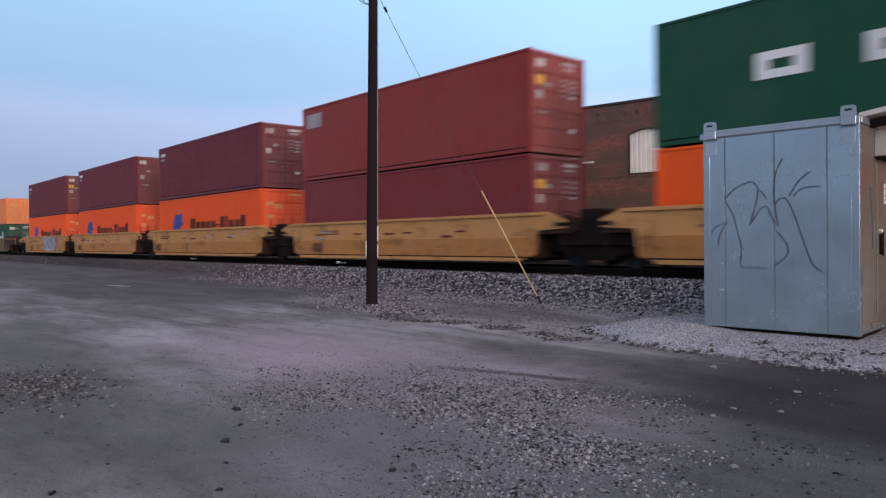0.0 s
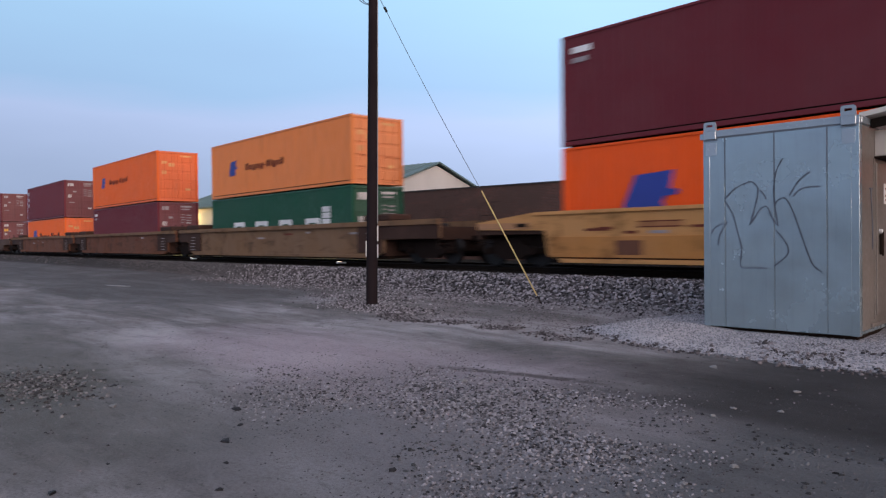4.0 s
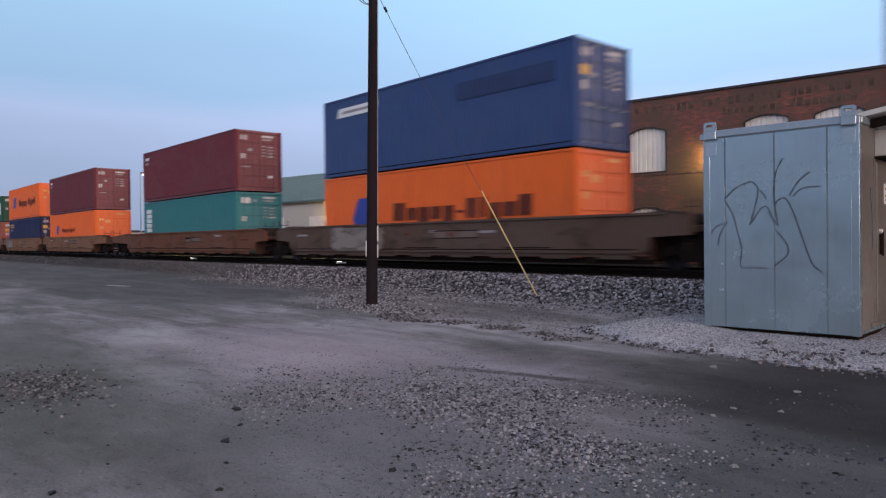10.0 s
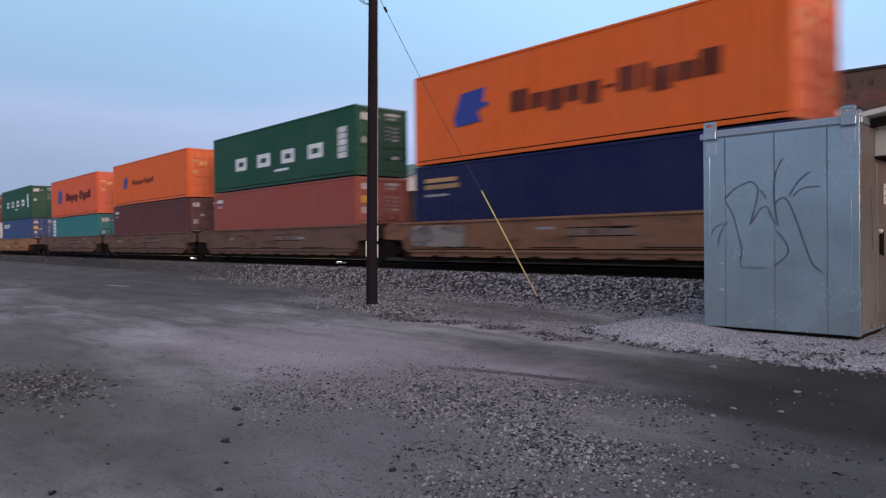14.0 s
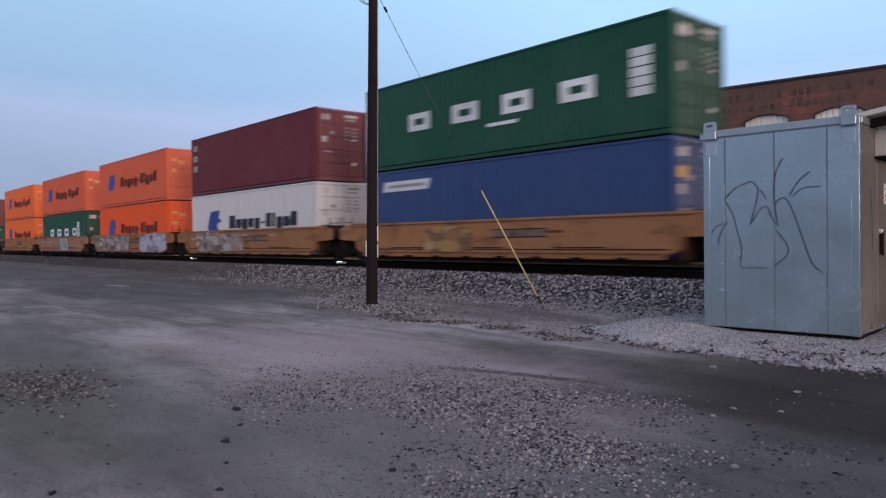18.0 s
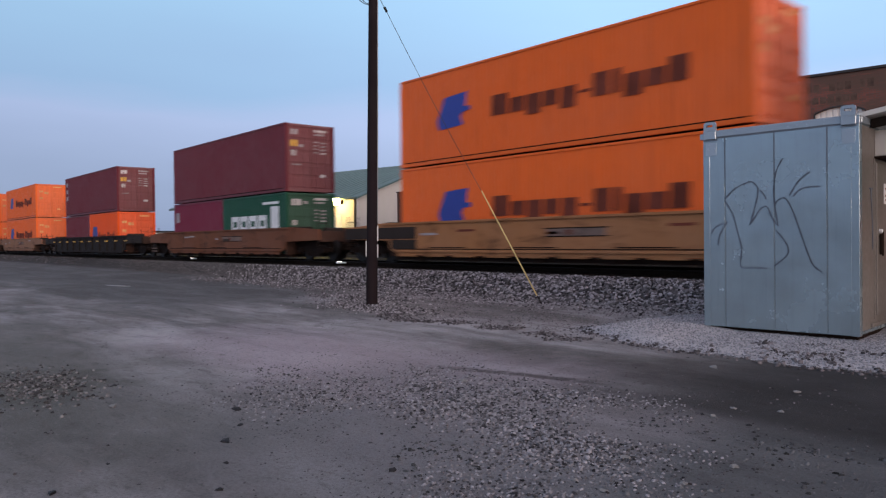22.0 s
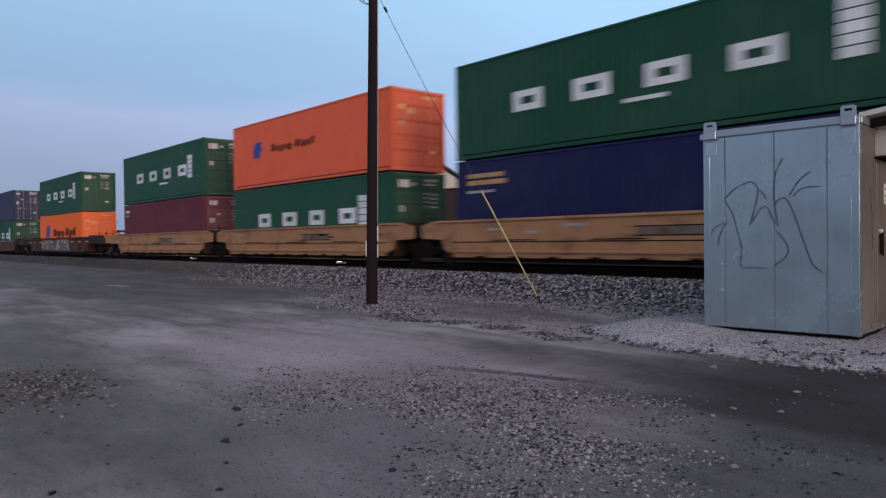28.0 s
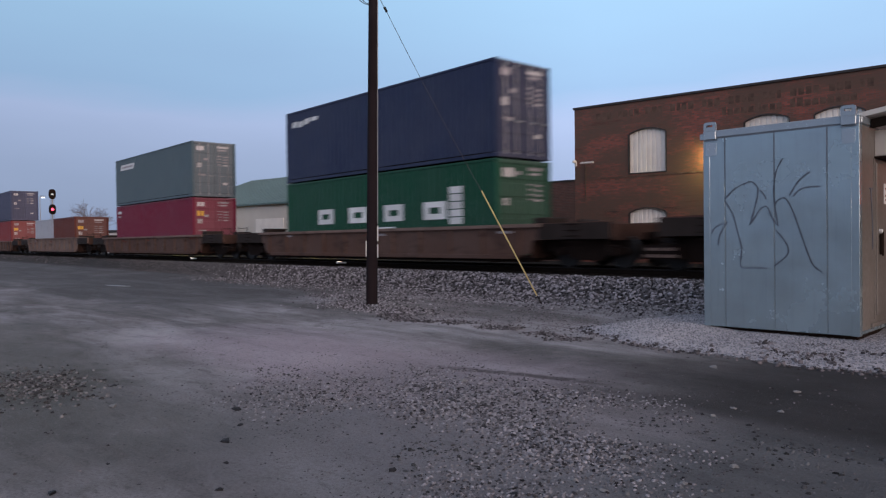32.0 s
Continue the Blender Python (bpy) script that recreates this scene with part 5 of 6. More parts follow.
def marks(t, kind, L, H, coat):
    """Painted marks on the near side: plain shapes in their colours, where they stand."""
    y = -CW / 2 + 0.004
    base = -L / 2

    def put(name, s, mat, key, label):
        part(name, s, mat, t, label, key=(kind, H, L, key), at=(base, y, 0))
    if kind in ("logo", "logo_small", "logo_dim"):
        k = 1.0 if kind == "logo" else 0.68
        z = H - 1.86 if kind == "logo" else H - 1.61
        x = 1.9 if kind == "logo" else 1.97
        s = Shape()
        w, h = (1.5 if kind == "logo" else 1.22) * k, 1.05 * k
        s.slab([(x + w * u, z + h * q) for u, q in ((0.0, 0.25), (0.08, 0.0), (0.80, 0.06), (0.72, 0.30), (0.78, 0.42), (1.0, 0.46), (1.0, 0.56), (0.86, 0.60), (0.93, 1.0), (0.24, 0.94))], -0.003, 0.003)
        put("emblem", s, BLUEMARK if kind != "logo_dim" else DARKMARK, "emblem", "plain blue emblem shape")
        nm = [(a * (1.20 if kind == "logo" else 0.55), b, c) for a, b, c in NAME]
        letters(put, "name_block", 4.33 if kind == "logo" else 3.65, nm, z if kind == "logo" else z + 0.12, z + 0.74 if kind == "logo" else z + 0.48, NAVYMARK if coat == "white" else DARKMARK, "dark painted block", 0.03)
    elif kind == "logo_half":
        z = 0.75
        put("emblem", Shape().slab([(0.6, z), (1.5, z), (1.85, z + 0.4), (1.7, z + 0.95), (0.85, z + 0.95)], -0.003, 0.003), BLUEMARK, "emblem", "plain blue emblem shape")
        letters(put, "name_block", 2.1, [(a * 0.50, b, c) for a, b, c in NAME], z - 0.05, z + 0.55, DARKMARK, "dark painted block")
    elif kind in ("blocks", "blocks_far"):
        for x, w in ((2.42, 1.08), (4.55, 1.16), (6.72, 1.08), (8.86, 1.12)):
            letters(put, "white_block", x, [(w, 0, 1)], H - 1.73, H - 1.16, WHITEMARK, "large white block", hollow=True)
        c = 10.14 if kind == "blocks" else 11.06
        for i in range(5):
            put("column_bar", Shape().box(c, c + 0.58, -0.003, 0.003, H - 1.90 + i * 0.24, H - 1.69 + i * 0.24), WHITEMARK, "col%d" % i, "white bar of a column")
        put("small_bar", Shape().box(6.1, 7.3, -0.003, 0.003, H - 2.02, H - 1.92), WHITEMARK, "bar", "thin white bar")
    elif kind == "blocks_half":
        letters(put, "white_block", 0.9, [(0.78, 0, 1), (0.78, 0, 1), (0.78, 0, 1), (0.78, 0, 1)], H - 1.62, H - 0.90, WHITEMARK, "large white block", hollow=True)
        put("white_column", Shape().box(4.75, 5.45, -0.003, 0.003, H - 1.75, H - 0.55), WHITEMARK, "col", "white column")
        put("top_bar", Shape().box(4.0, 5.45, -0.003, 0.003, H - 0.45, H - 0.34), WHITEMARK, "bar", "thin white bar")
    elif kind in ("plate", "plate_over"):
        if kind == "plate_over":
            put("overpainted_band", Shape().box(7.6, 11.5, -0.003, 0.003, H - 1.05, H - 0.52), OVERBLUE, "over", "darker blue overpainted band")
        s = Shape().slab([(0.95, H - 0.72), (3.35, H - 0.72), (3.5, H - 0.38), (1.05, H - 0.38)], -0.003, 0.003)
        put("white_plate", s, WHITEMARK, "plate", "white painted plate")
        put("dark_bar", Shape().box(1.3, 3.2, -0.007, -0.002, H - 0.60, H - 0.50), GREYMARK, "pbar", "grey bar")
    elif kind == "dashes":
        letters(put, "white_dash", 0.45, [(0.42, 0.2, 0.9), (0.30, 0.1, 0.8), (0.38, 0.3, 1.0), (0.5, 0.55, 1.0)], H - 0.72, H - 0.40, WHITEMARK, "small white dash", 0.08)
    elif kind == "squares":
        for i in range(3):
            put("white_square", Shape().box(0.28, 0.72, -0.003, 0.003, H - 0.66 - i * 0.52, H - 0.36 - i * 0.52), GREYMARK, "sq%d" % i, "small pale square")
    elif kind == "notice":
        put("white_notice", Shape().box(0.28, 0.74, -0.003, 0.003, 1.60, 2.12), GREYMARK, "nt", "single pale notice")
    elif kind == "small":
        put("white_bar", Shape().box(0.35, 0.95, -0.003, 0.003, H - 0.50, H - 0.34), WHITEMARK, "s1", "small white bar")
        put("white_bar", Shape().box(0.35, 0.85, -0.003, 0.003, H - 0.75, H - 0.62), GREYMARK, "s2", "small grey bar")
    elif kind == "patch":
        put("pale_patch", Shape().box(0.3, 1.4, -0.003, 0.003, H - 0.85, H - 0.30), GREYMARK, "patch", "pale repainted patch")
    elif kind == "stripes":
        for i in range(5):
            put("white_stripe", Shape().box(0.45, 1.25, -0.003, 0.003, 1.16 + i * 0.27, 1.38 + i * 0.27), WHITEMARK, "st%d" % i, "white bar of a column")
    elif kind == "two_bars":
        put("tan_bar", Shape().box(0.5, 2.0, -0.003, 0.003, H - 0.55, H - 0.42), TANMARK, "tb", "dull tan bar")
        put("tan_bar", Shape().box(0.5, 2.1, -0.003, 0.003, H - 0.76, H - 0.62), TANMARK, "tc", "dull tan bar")
        put("white_bar", Shape().box(0.5, 1.6, -0.003, 0.003, H - 1.0, H - 0.92), GREYMARK, "tw", "thin pale bar")


def door_marks(d, coat, H, wide, rnd, first):
    """Clusters of notices and small writing on a door leaf, drawn as plain plates and bars; orange boxes carry few."""
    def put(y, z, w, h, mat, label):
        part("placard", Shape().box(0.018, 0.022, y, y + w, z - h, z), mat, d, label, key=("placard", round(y, 2), round(z, 2), round(w, 2), round(h, 2)))
    few = coat in ("orange", "tangerine", "salmon", "amber", "coral")
    if first:
        if coat in ("green", "teal"):
            put(0.16, H - 0.42, 0.46, 0.27, PLACARD, "white square notice on the door")
            put(0.70, H - 0.50, 0.22, 0.12, GREYMARK, "small pale plate")
            put(0.18, H - 1.32, 0.22, 0.22, PLACARD, "small white notice")
        elif few:
            put(0.16, H - 0.74, 0.30, 0.16, PALEORANGE, "pale faded notice")
            put(0.55, H - 0.84, 0.34, 0.20, PALEORANGE, "pale faded notice")
            put(0.18, H - 1.30, 0.24, 0.20, PALEORANGE, "pale faded notice")
        else:
            put(0.14, H - 0.40, 0.34 + 0.1 * rnd.random(), 0.22, PLACARD if rnd.random() < 0.6 else GREYMARK, "white notice on the door")
            if rnd.random() < 0.55:
                put(0.12, H - 0.86, 0.36, 0.26, YELLOWMARK, "yellow warning plate")
            put(0.52, H - 0.98 - 0.1 * rnd.random(), 0.26, 0.12, GREYMARK, "small pale plate")
            put(0.16, H - 1.28, 0.24, 0.24, PLACARD, "small white notice")
            put(0.20, H - 1.86, 0.42, 0.06, GREYMARK, "small pale bar of writing")
    else:
        a = 0.16 + 0.05 * rnd.random()
        pale = PALEORANGE if few else GREYMARK
        put(a, H - 0.36, 0.66, 0.10, pale if few or rnd.random() < 0.4 else PLACARD, "pale line of small writing")
        if not few:
            put(a + 0.02, H - 0.53, 0.50, 0.07, pale, "pale line of small writing")
            for k in range(4):
                put(a, H - 0.86 - 0.15 * k, 0.22, 0.05, pale, "short pale bar of writing")
                put(a + 0.32, H - 0.88 - 0.15 * k, 0.30, 0.06, PLACARD if k == 3 else pale, "short pale bar of writing")
        put(a + 0.30, 0.62, 0.26, 0.12, pale if few else PLACARD, "small white notice low on the door")


TINTS = {"tangerine": "bright orange", "salmon": "faded orange", "amber": "pale orange", "coral": "reddish orange", "ink": "dark blue", "wine": "dark crimson", "plum": "dark purplish red", "brick": "brick red"}


def build_container(coat, H, kind, at, L=CL, words="", seed=0):
    # the second paint holds the end faces' sheen as colour
    mat, paled = COAT[coat], ENDCOAT[coat]
    rnd = random.Random(seed)
    t = thing("shipping_container", words or "weathered %s steel shipping container stacked on a well car" % TINTS.get(coat, coat), "shipping container", at, "containers on the train")
    hl, hw = L / 2, CW / 2
    key = (L, H)
    P = 0.14
    for sx in (-1, 1):
        for sy in (-1, 1):
            part("corner_post", lambda: Shape().box(-P / 2, P / 2, -P / 2, P / 2, 0.118, H - 0.118, 0.012), mat, t, key=(key, "post"), at=(sx * (hl - P / 2), sy * (hw - P / 2), 0))
            for z in (0, H - 0.118):
                part("corner_casting", lambda: Shape().box(-0.089, 0.089, -0.081, 0.081, 0, 0.118, 0.014), mat, t, key="casting", at=(sx * (hl - 0.087), sy * (hw - 0.079), z))
    for sy in (-1, 1):
        part("top_rail", lambda: Shape().box(-hl + P, hl - P, -0.03, 0.03, 0, 0.07, 0.008), mat, t, key=(key, "tr"), at=(0, sy * (hw - 0.032), H - 0.075))
        part("bottom_rail", lambda: Shape().box(-hl + P, hl - P, -0.03, 0.03, 0, 0.112, 0.01), mat, t, key=(key, "br"), at=(0, sy * (hw - 0.060), 0.012))
    part("side_panel", lambda: corrugated(L - 2 * P, H - 0.225, -hw + 0.012), mat, t, key=(key, "side"), at=(0, 0, 0.155))
    part("side_panel", lambda: corrugated(L - 2 * P, H - 0.225, -hw + 0.012), mat, t, key=(key, "side"), at=pose(0, 0, 0.155, 0, 0, 180))
    part("roof_panel", lambda: corrugated(CW - 0.1, L - 2 * P, -0.01, 0.02, 0.209), mat, t, key=(key, "roof"), at=Matrix.Translation((hl - P, 0, H - 0.02)) @ Matrix(((0, 0, -1, 0), (1, 0, 0, 0), (0, -1, 0, 0), (0, 0, 0, 1))))
    part("floor_panel", lambda: Shape().box(-hl + P, hl - P, -hw + 0.07, hw - 0.07, 0.10, 0.16), TIE, t, key=(key, "floor"))
    part("end_panel", lambda: corrugated(CW - 2 * P, H - 0.2, -hl + 0.03), mat, t, key=(key, "end"), at=pose(0, 0, 0.12, 0, 0, -90))
    part("door_header", lambda: Shape().box(hl - 0.1, hl - 0.01, -hw + P, hw - P, H - 0.12, H - 0.01, 0.01), paled, t, key=(key, "head"))
    part("end_sill", lambda: Shape().box(-hl + 0.01, -hl + 0.1, -hw + P, hw - P, 0.004, 0.15, 0.01), mat, t, key=(key, "esill"))
    part("door_sill", lambda: Shape().box(hl - 0.1, hl - 0.01, -hw + P, hw - P, 0.01, 0.15, 0.01), paled, t, key=(key, "sill"))
    wide = hw - P - 0.006
    for sy in (-1, 1):
        d = part("door", lambda: door_sheet(wide, H - 0.28), paled, t, "ribbed door leaf with lock rods", key=(key, "door"), at=(hl - 0.035, -wide - 0.004 if sy < 0 else 0.004, 0.155))
        for f in (0.28, 0.72):
            part("lock_rod", lambda: Shape().tube((0, 0, -0.06), (0, 0, H - 0.2), 0.017, n=6).box(-0.02, 0.03, -0.05, 0.05, -0.03, 0.05).box(-0.02, 0.03, -0.05, 0.05, H - 0.35, H - 0.27).box(0, 0.035, -0.02, 0.28, 0.93, 0.97), ROD if coat in ("grey", "blue", "navy", "ink") else paled, d, key=(key, "rod"), at=(0.022, wide * f, 0))
        door_marks(d, coat, H, wide, rnd, sy < 0)
    marks(t, kind, L, H, coat)
    return t


TR_WHEEL, TR_BASE = 0.43, 0.89


WHEELSETS = []


def wheelset():
    s = Shape().tube((0, -0.7, 0), (0, 0.7, 0), 0.085, n=10)
    for y in (-0.755, 0.755):
        s.tube((0, y - 0.065, 0), (0, y + 0.065, 0), TR_WHEEL, n=28).tube((0, y - 0.08, 0), (0, y + 0.08, 0), 0.12, n=12)
        for k in range(4):
            a = math.pi * k / 2
            s.tube((0.27 * math.cos(a), y - 0.072, 0.27 * math.sin(a)), (0.27 * math.cos(a), y + 0.072, 0.27 * math.sin(a)), 0.035, n=6)
    return s


def truck(parent, x):
    start = parent.matrix_basis.translation.x + x
    tr = part("truck", lambda: Shape().box(-0.20, 0.20, -1.05, 1.05, 0.35, 0.62, 0.03).box(-0.35, 0.35, -0.35, 0.35, 0.6, 0.72), IRON, parent, "dark cast bogie", key="bolster", at=(x, 0, 0))
    frame_pts = [(-1.12, 0.52), (-1.12, 0.36), (-0.66, 0.36), (-0.40, 0.20), (0.40, 0.20), (0.66, 0.36), (1.12, 0.36), (1.12, 0.52), (0.55, 0.60), (0.38, 0.76), (-0.38, 0.76), (-0.55, 0.60)]
    for sy in (-1, 1):
        part("side_frame", lambda: Shape().slab(frame_pts, -0.09, 0.09), IRON, tr, key="sideframe", at=(0, sy * 1.02, 0))
        for sx in (-1, 1):
            part("bearing_cap", lambda: Shape().tube((0, -0.06, 0), (0, 0.06, 0), 0.11, n=12), IRON, tr, key="cap", at=(sx * TR_BASE, sy * 1.16, TR_WHEEL))
            part("spring", lambda: Shape().tube((0, 0, 0.24), (0, 0, 0.58), 0.07, n=8), STEEL, tr, key="spring", at=(sx * 0.16, sy * 1.02, 0))
    for sx in (-1, 1):
        WHEELSETS.append((part("wheelset", wheelset, WHEEL, tr, "steel wheelset turning under the car", key="wheelset", at=(sx * TR_BASE, 0, TR_WHEEL)), sx * TR_BASE, start))
    return tr


def build_car(coat, style, hl, front, rear, shared, at, seed=0, tag=None):
    """A well car unit. hl: half the well; front, rear: (half length to the joint, True for an end with its own coupler);
    shared: it carries the bogie at its rear joint."""
    mat = CARCOAT[coat]
    rnd = random.Random(seed)
    t = thing("well_car", "%s steel well car, grimy, carrying containers along the track" % {"black": "black", "yellow": "bright yellow"}.get(coat, "weathered " + ("tan brown" if coat in ("tan", "ochre", "khaki", "clay", "sand", "fawn", "rosy") else "dull brown")), "well car", at, "well cars of the train")
    top, bot, mid = {"yellow": (1.50, 0.17, 0.80), "tan": (1.37, 0.30, 0.78), "flange": (1.45, 0.20, 0.80), "ribbed": (1.19 if coat == "drab" else 1.30, 0.22, 0.74 if coat == "drab" else 0.78)}[style]
    xf = front[0] - (0.75 if front[1] else 0.35)
    xr = -(rear[0] - (0.75 if rear[1] else 0.35))
    for sy in (-1, 1):
        y0, y1 = (-1.47, -1.40) if sy < 0 else (1.40, 1.47)
        ez = top if style == "flange" else mid + 0.46
        low = mid + (0.20 if style == "yellow" else 0.0)
        ol = [(-hl + 0.55, bot), (hl - 0.55, bot), (hl, bot + 0.18), (hl + 0.1, low), (xf, low + 0.05), (xf, ez), (hl + 0.45, top), (-hl - 0.45, top), (xr, ez), (xr, low + 0.05), (-hl - 0.1, low), (-hl, bot + 0.18)]
        side = part("side_sill", Shape().slab(ol, y0, y1), mat, t)
        o = sy * 1.47

        def ledge(name, x0, x1, z0, z1, out, m=mat, label=""):
            a, b = sorted((o, o + sy * out))
            part(name, Shape().box(x0, x1, a, b, z0, z1, 0.006 if out > 0.02 else 0), m, side, label)
        if style == "flange":
            ledge("top_chord", xr, xf, top - 0.17, top, 0.11, CARCOAT["khaki"], "paler top chord")
            ledge("bottom_sill", -hl + 0.5, hl - 0.5, bot - 0.02, bot + 0.10, 0.05)
        elif style == "tan":
            ledge("top_chord", -hl - 0.4, hl + 0.4, top - 0.07, top, 0.05)
            ledge("bottom_sill", -hl + 0.4, hl - 0.4, bot + 0.09, bot + 0.16, 0.05)
            zg = 0.69 if coat == "sand" else 0.475
            for x in (-hl * 0.55, 0.0, hl * 0.55):
                ledge("slot", x - 0.85, x + 0.85, zg + 0.05, zg + 0.08, 0.008, IRON, "dark slot")
            ledge("groove", -hl + 0.3, hl - 0.3, zg, zg + 0.03, 0.006, IRON, "dark groove along the side")
            xm = hl * 0.08
            ledge("data_panel", xm, xm + 1.9, 0.85, 1.04, 0.006, CARCOAT["dull"], "dull panel of stencilled data")
            ledge("slot", xm - 0.1, xm + 2.0, 1.04, 1.07, 0.008, IRON, "dark slot")
            ledge("slot", xm - 0.1, xm + 2.0, 0.82, 0.85, 0.008, IRON, "dark slot")
            ledge("stencil_bar", xm + 0.65, xm + 0.85, 0.88, 1.01, 0.010, DARKMARK, "dark stencil bar")
            for k in range(9):
                x = -hl + 0.9 + (2 * hl - 1.8) * k / 8
                ledge("foot_tab", x - 0.5, x + 0.5, bot - 0.05, bot + 0.02, 0.01)
        elif style == "yellow":
            ledge("top_chord", -hl - 0.4, hl + 0.4, top - 0.09, top, 0.06)
            ledge("lower_panel", -hl + 0.1, hl - 0.1, bot + 0.12, 0.82, 0.04, CARCOAT["mustard"], "deeper yellow lower panel")
            ledge("bottom_sill", -hl + 0.5, hl - 0.5, bot - 0.02, bot + 0.07, 0.09)
            ledge("groove", -hl + 0.3, hl - 0.3, bot + 0.09, bot + 0.12, 0.012, IRON, "dark groove along the side")
            for x in (-hl * 0.75, -hl * 0.35, hl * 0.1, hl * 0.5):
                ledge("stencil_bar", x, x + 0.5, 1.0, 1.06, 0.005, DARKMARK, "dark stencil bar")
            if sy < 0:
                x = -hl + (2.0, 1.4, 0.5, 1.1, 2.2)[seed % 5]
                for z in (1.02, 1.15):
                    ledge("data_line", x + 0.6, x + 1.8, z, z + 0.03, 0.006, DARKMARK, "dark line framing stencilled data")
                ledge("data_panel", x + 0.6, x + 1.8, 1.05, 1.15, 0.004, CARCOAT["ochre"], "brown panel of stencilled data")
                ledge("rust_patch", x, x + 0.75, 0.36, 0.72, 0.043, CARCOAT["umber"], "rust-brown square patch low on the side")
            for sx, x1 in ((1, xf), (-1, xr)):
                a, b = sorted((sx * (hl + 0.62), x1 - sx * 0.02))
                ledge("grime_panel", a, b, low + 0.06, ez - 0.03, 0.006, CARCOAT["sand"], "grimy brown panel beside the joint")
                a, b = sorted((sx * (hl + 0.75), sx * (hl + 1.15)))
                ledge("step_slot", a, b, low + 0.10, low + 0.20, 0.010, IRON, "dark step slot")
        else:
            ledge("top_chord", -hl - 0.4, hl + 0.4, top - 0.10, top, 0.10, CARCOAT["dull"] if coat not in ("black", "oxide") else mat)
            for k in range(11):
                x = -hl + 0.4 + (2 * hl - 0.8) * k / 10
                ledge("rib", x - 0.06, x + 0.06, bot + 0.12, top - 0.10, 0.07)
            ledge("bottom_sill", -hl + 0.5, hl - 0.5, bot, bot + 0.12, 0.06)
        if coat in ("black", "oxide"):
            for k in range(10):
                x = -hl - 0.2 + (2 * hl + 0.4) * k / 9
                ledge("reflector", x - 0.22, x + 0.22, 0.93, 1.0, 0.075, YELLOWMARK, "yellow reflector strip")
        elif sy < 0:
            for k in range(4):
                x = rnd.uniform(-hl + 0.5, hl - 1.2)
                z = rnd.uniform(0.85, 1.12)
                ledge("stencil_bar", x, x + rnd.uniform(0.25, 0.8), z, z + 0.07, 0.006, GREYMARK if rnd.random() < 0.6 else DARKMARK)
        if tag and sy < 0:
            for x0, x1, z0, z1, *which in tag:
                n = 26
                r2 = random.Random(int(x0 * 10) + seed)
                pts = []
                for i in range(n):
                    a = 2 * math.pi * i / n
                    ca, sa = math.cos(a), math.sin(a)
                    k = 1 / max(abs(ca), abs(sa)) * r2.uniform(0.90, 1.04)
                    pts.append(((x0 + x1) / 2 + (x1 - x0) / 2 * min(1, max(-1, ca * k)), (z0 + z1) / 2 + (z1 - z0) / 2 * min(1, max(-1, sa * k))))
                part("sprayed_tag", Shape().slab(pts, -1.525, -1.50 if style != "yellow" else -1.49), which[0] if which else TAGPAINT, side, "patch of pale sprayed paint")
    # floor straps, ends, platforms
    part("well_floor", Shape().box(-hl, hl, -1.25, -0.95, 0.13, 0.26).box(-hl, hl, 0.95, 1.25, 0.13, 0.26), IRON, t)
    for x in (-hl * 0.8, -hl * 0.4, 0, hl * 0.4, hl * 0.8):
        part("floor_beam", Shape().box(x - 0.15, x + 0.15, -1.40, 1.40, 0.12, 0.25), IRON, t, key=("beam", x))
    for sx, x1 in ((1, xf), (-1, xr)):
        a, b = sorted((sx * hl, x1))
        part("end_platform", Shape().box(a, b, -1.40, 1.40, mid + 0.10, mid + 0.26, 0.02).box(a, b, -0.4, 0.4, mid - 0.12, mid + 0.10), SOOT, t, "sooty end platform")
        part("draft_sill", Shape().box(a, b, -0.95, 0.95, 0.42, mid + 0.08, 0.02), IRON, t, "dark draft sill over the bogie")
        part("end_bulkhead", Shape().box(sx * hl - 0.04, sx * hl + 0.04, -1.40, 1.40, 0.25, top - 0.12), SOOT, t)
        e = x1 - sx * 0.12
        ladder = Shape()
        for y in (-1.44, -1.02):
            ladder.tube((e, y, mid - 0.3), (e, y, top + 0.30), 0.017, n=5)
        for k in range(4):
            z = mid - 0.15 + k * 0.28
            ladder.tube((e, -1.44, z), (e, -1.02, z), 0.014, n=5)
        part("hand_ladder", ladder, STEEL, t)
        xb = sx * hl + sx * 0.25
        part("brake_box", Shape().box(xb - 0.22, xb + 0.30, -1.36, -0.45, mid + 0.26, mid + 0.62, 0.03), STEEL, t, "dark brake gear box")
        part("reservoir", Shape().tube((xb + sx * 0.15, 0.2, mid + 0.45), (xb + sx * 0.15, 1.1, mid + 0.45), 0.14, n=10), STEEL, t, "brake air reservoir")
        if style in ("flange", "ribbed"):
            back = -1.5 if style == "flange" else 0.30
            p0, p1 = sorted((sx * (hl + back), x1))
            if style == "flange":
                q0, q1 = sorted((sx * (hl - 1.5), sx * (hl - 0.05)))
                part("end_panel", Shape().box(q0, q1, -1.53, -1.48, bot + 0.16, top - 0.175, 0.01), SOOT, t, "sooty dark end panel")
                q0, q1 = sorted((sx * (hl - 0.03), x1))
                part("end_panel", Shape().box(q0, q1, -1.53, -1.48, mid + 0.02, top - 0.175, 0.01), SOOT, t, "sooty dark end panel")
                q0, q1 = sorted((sx * (hl - 1.2), sx * (hl + 0.4)))
                part("brake_hood", Shape().box(q0, q1, -1.46, -0.5, top + 0.0, top + 0.24, 0.05), SOOT, t, "dark hood over the brake gear")
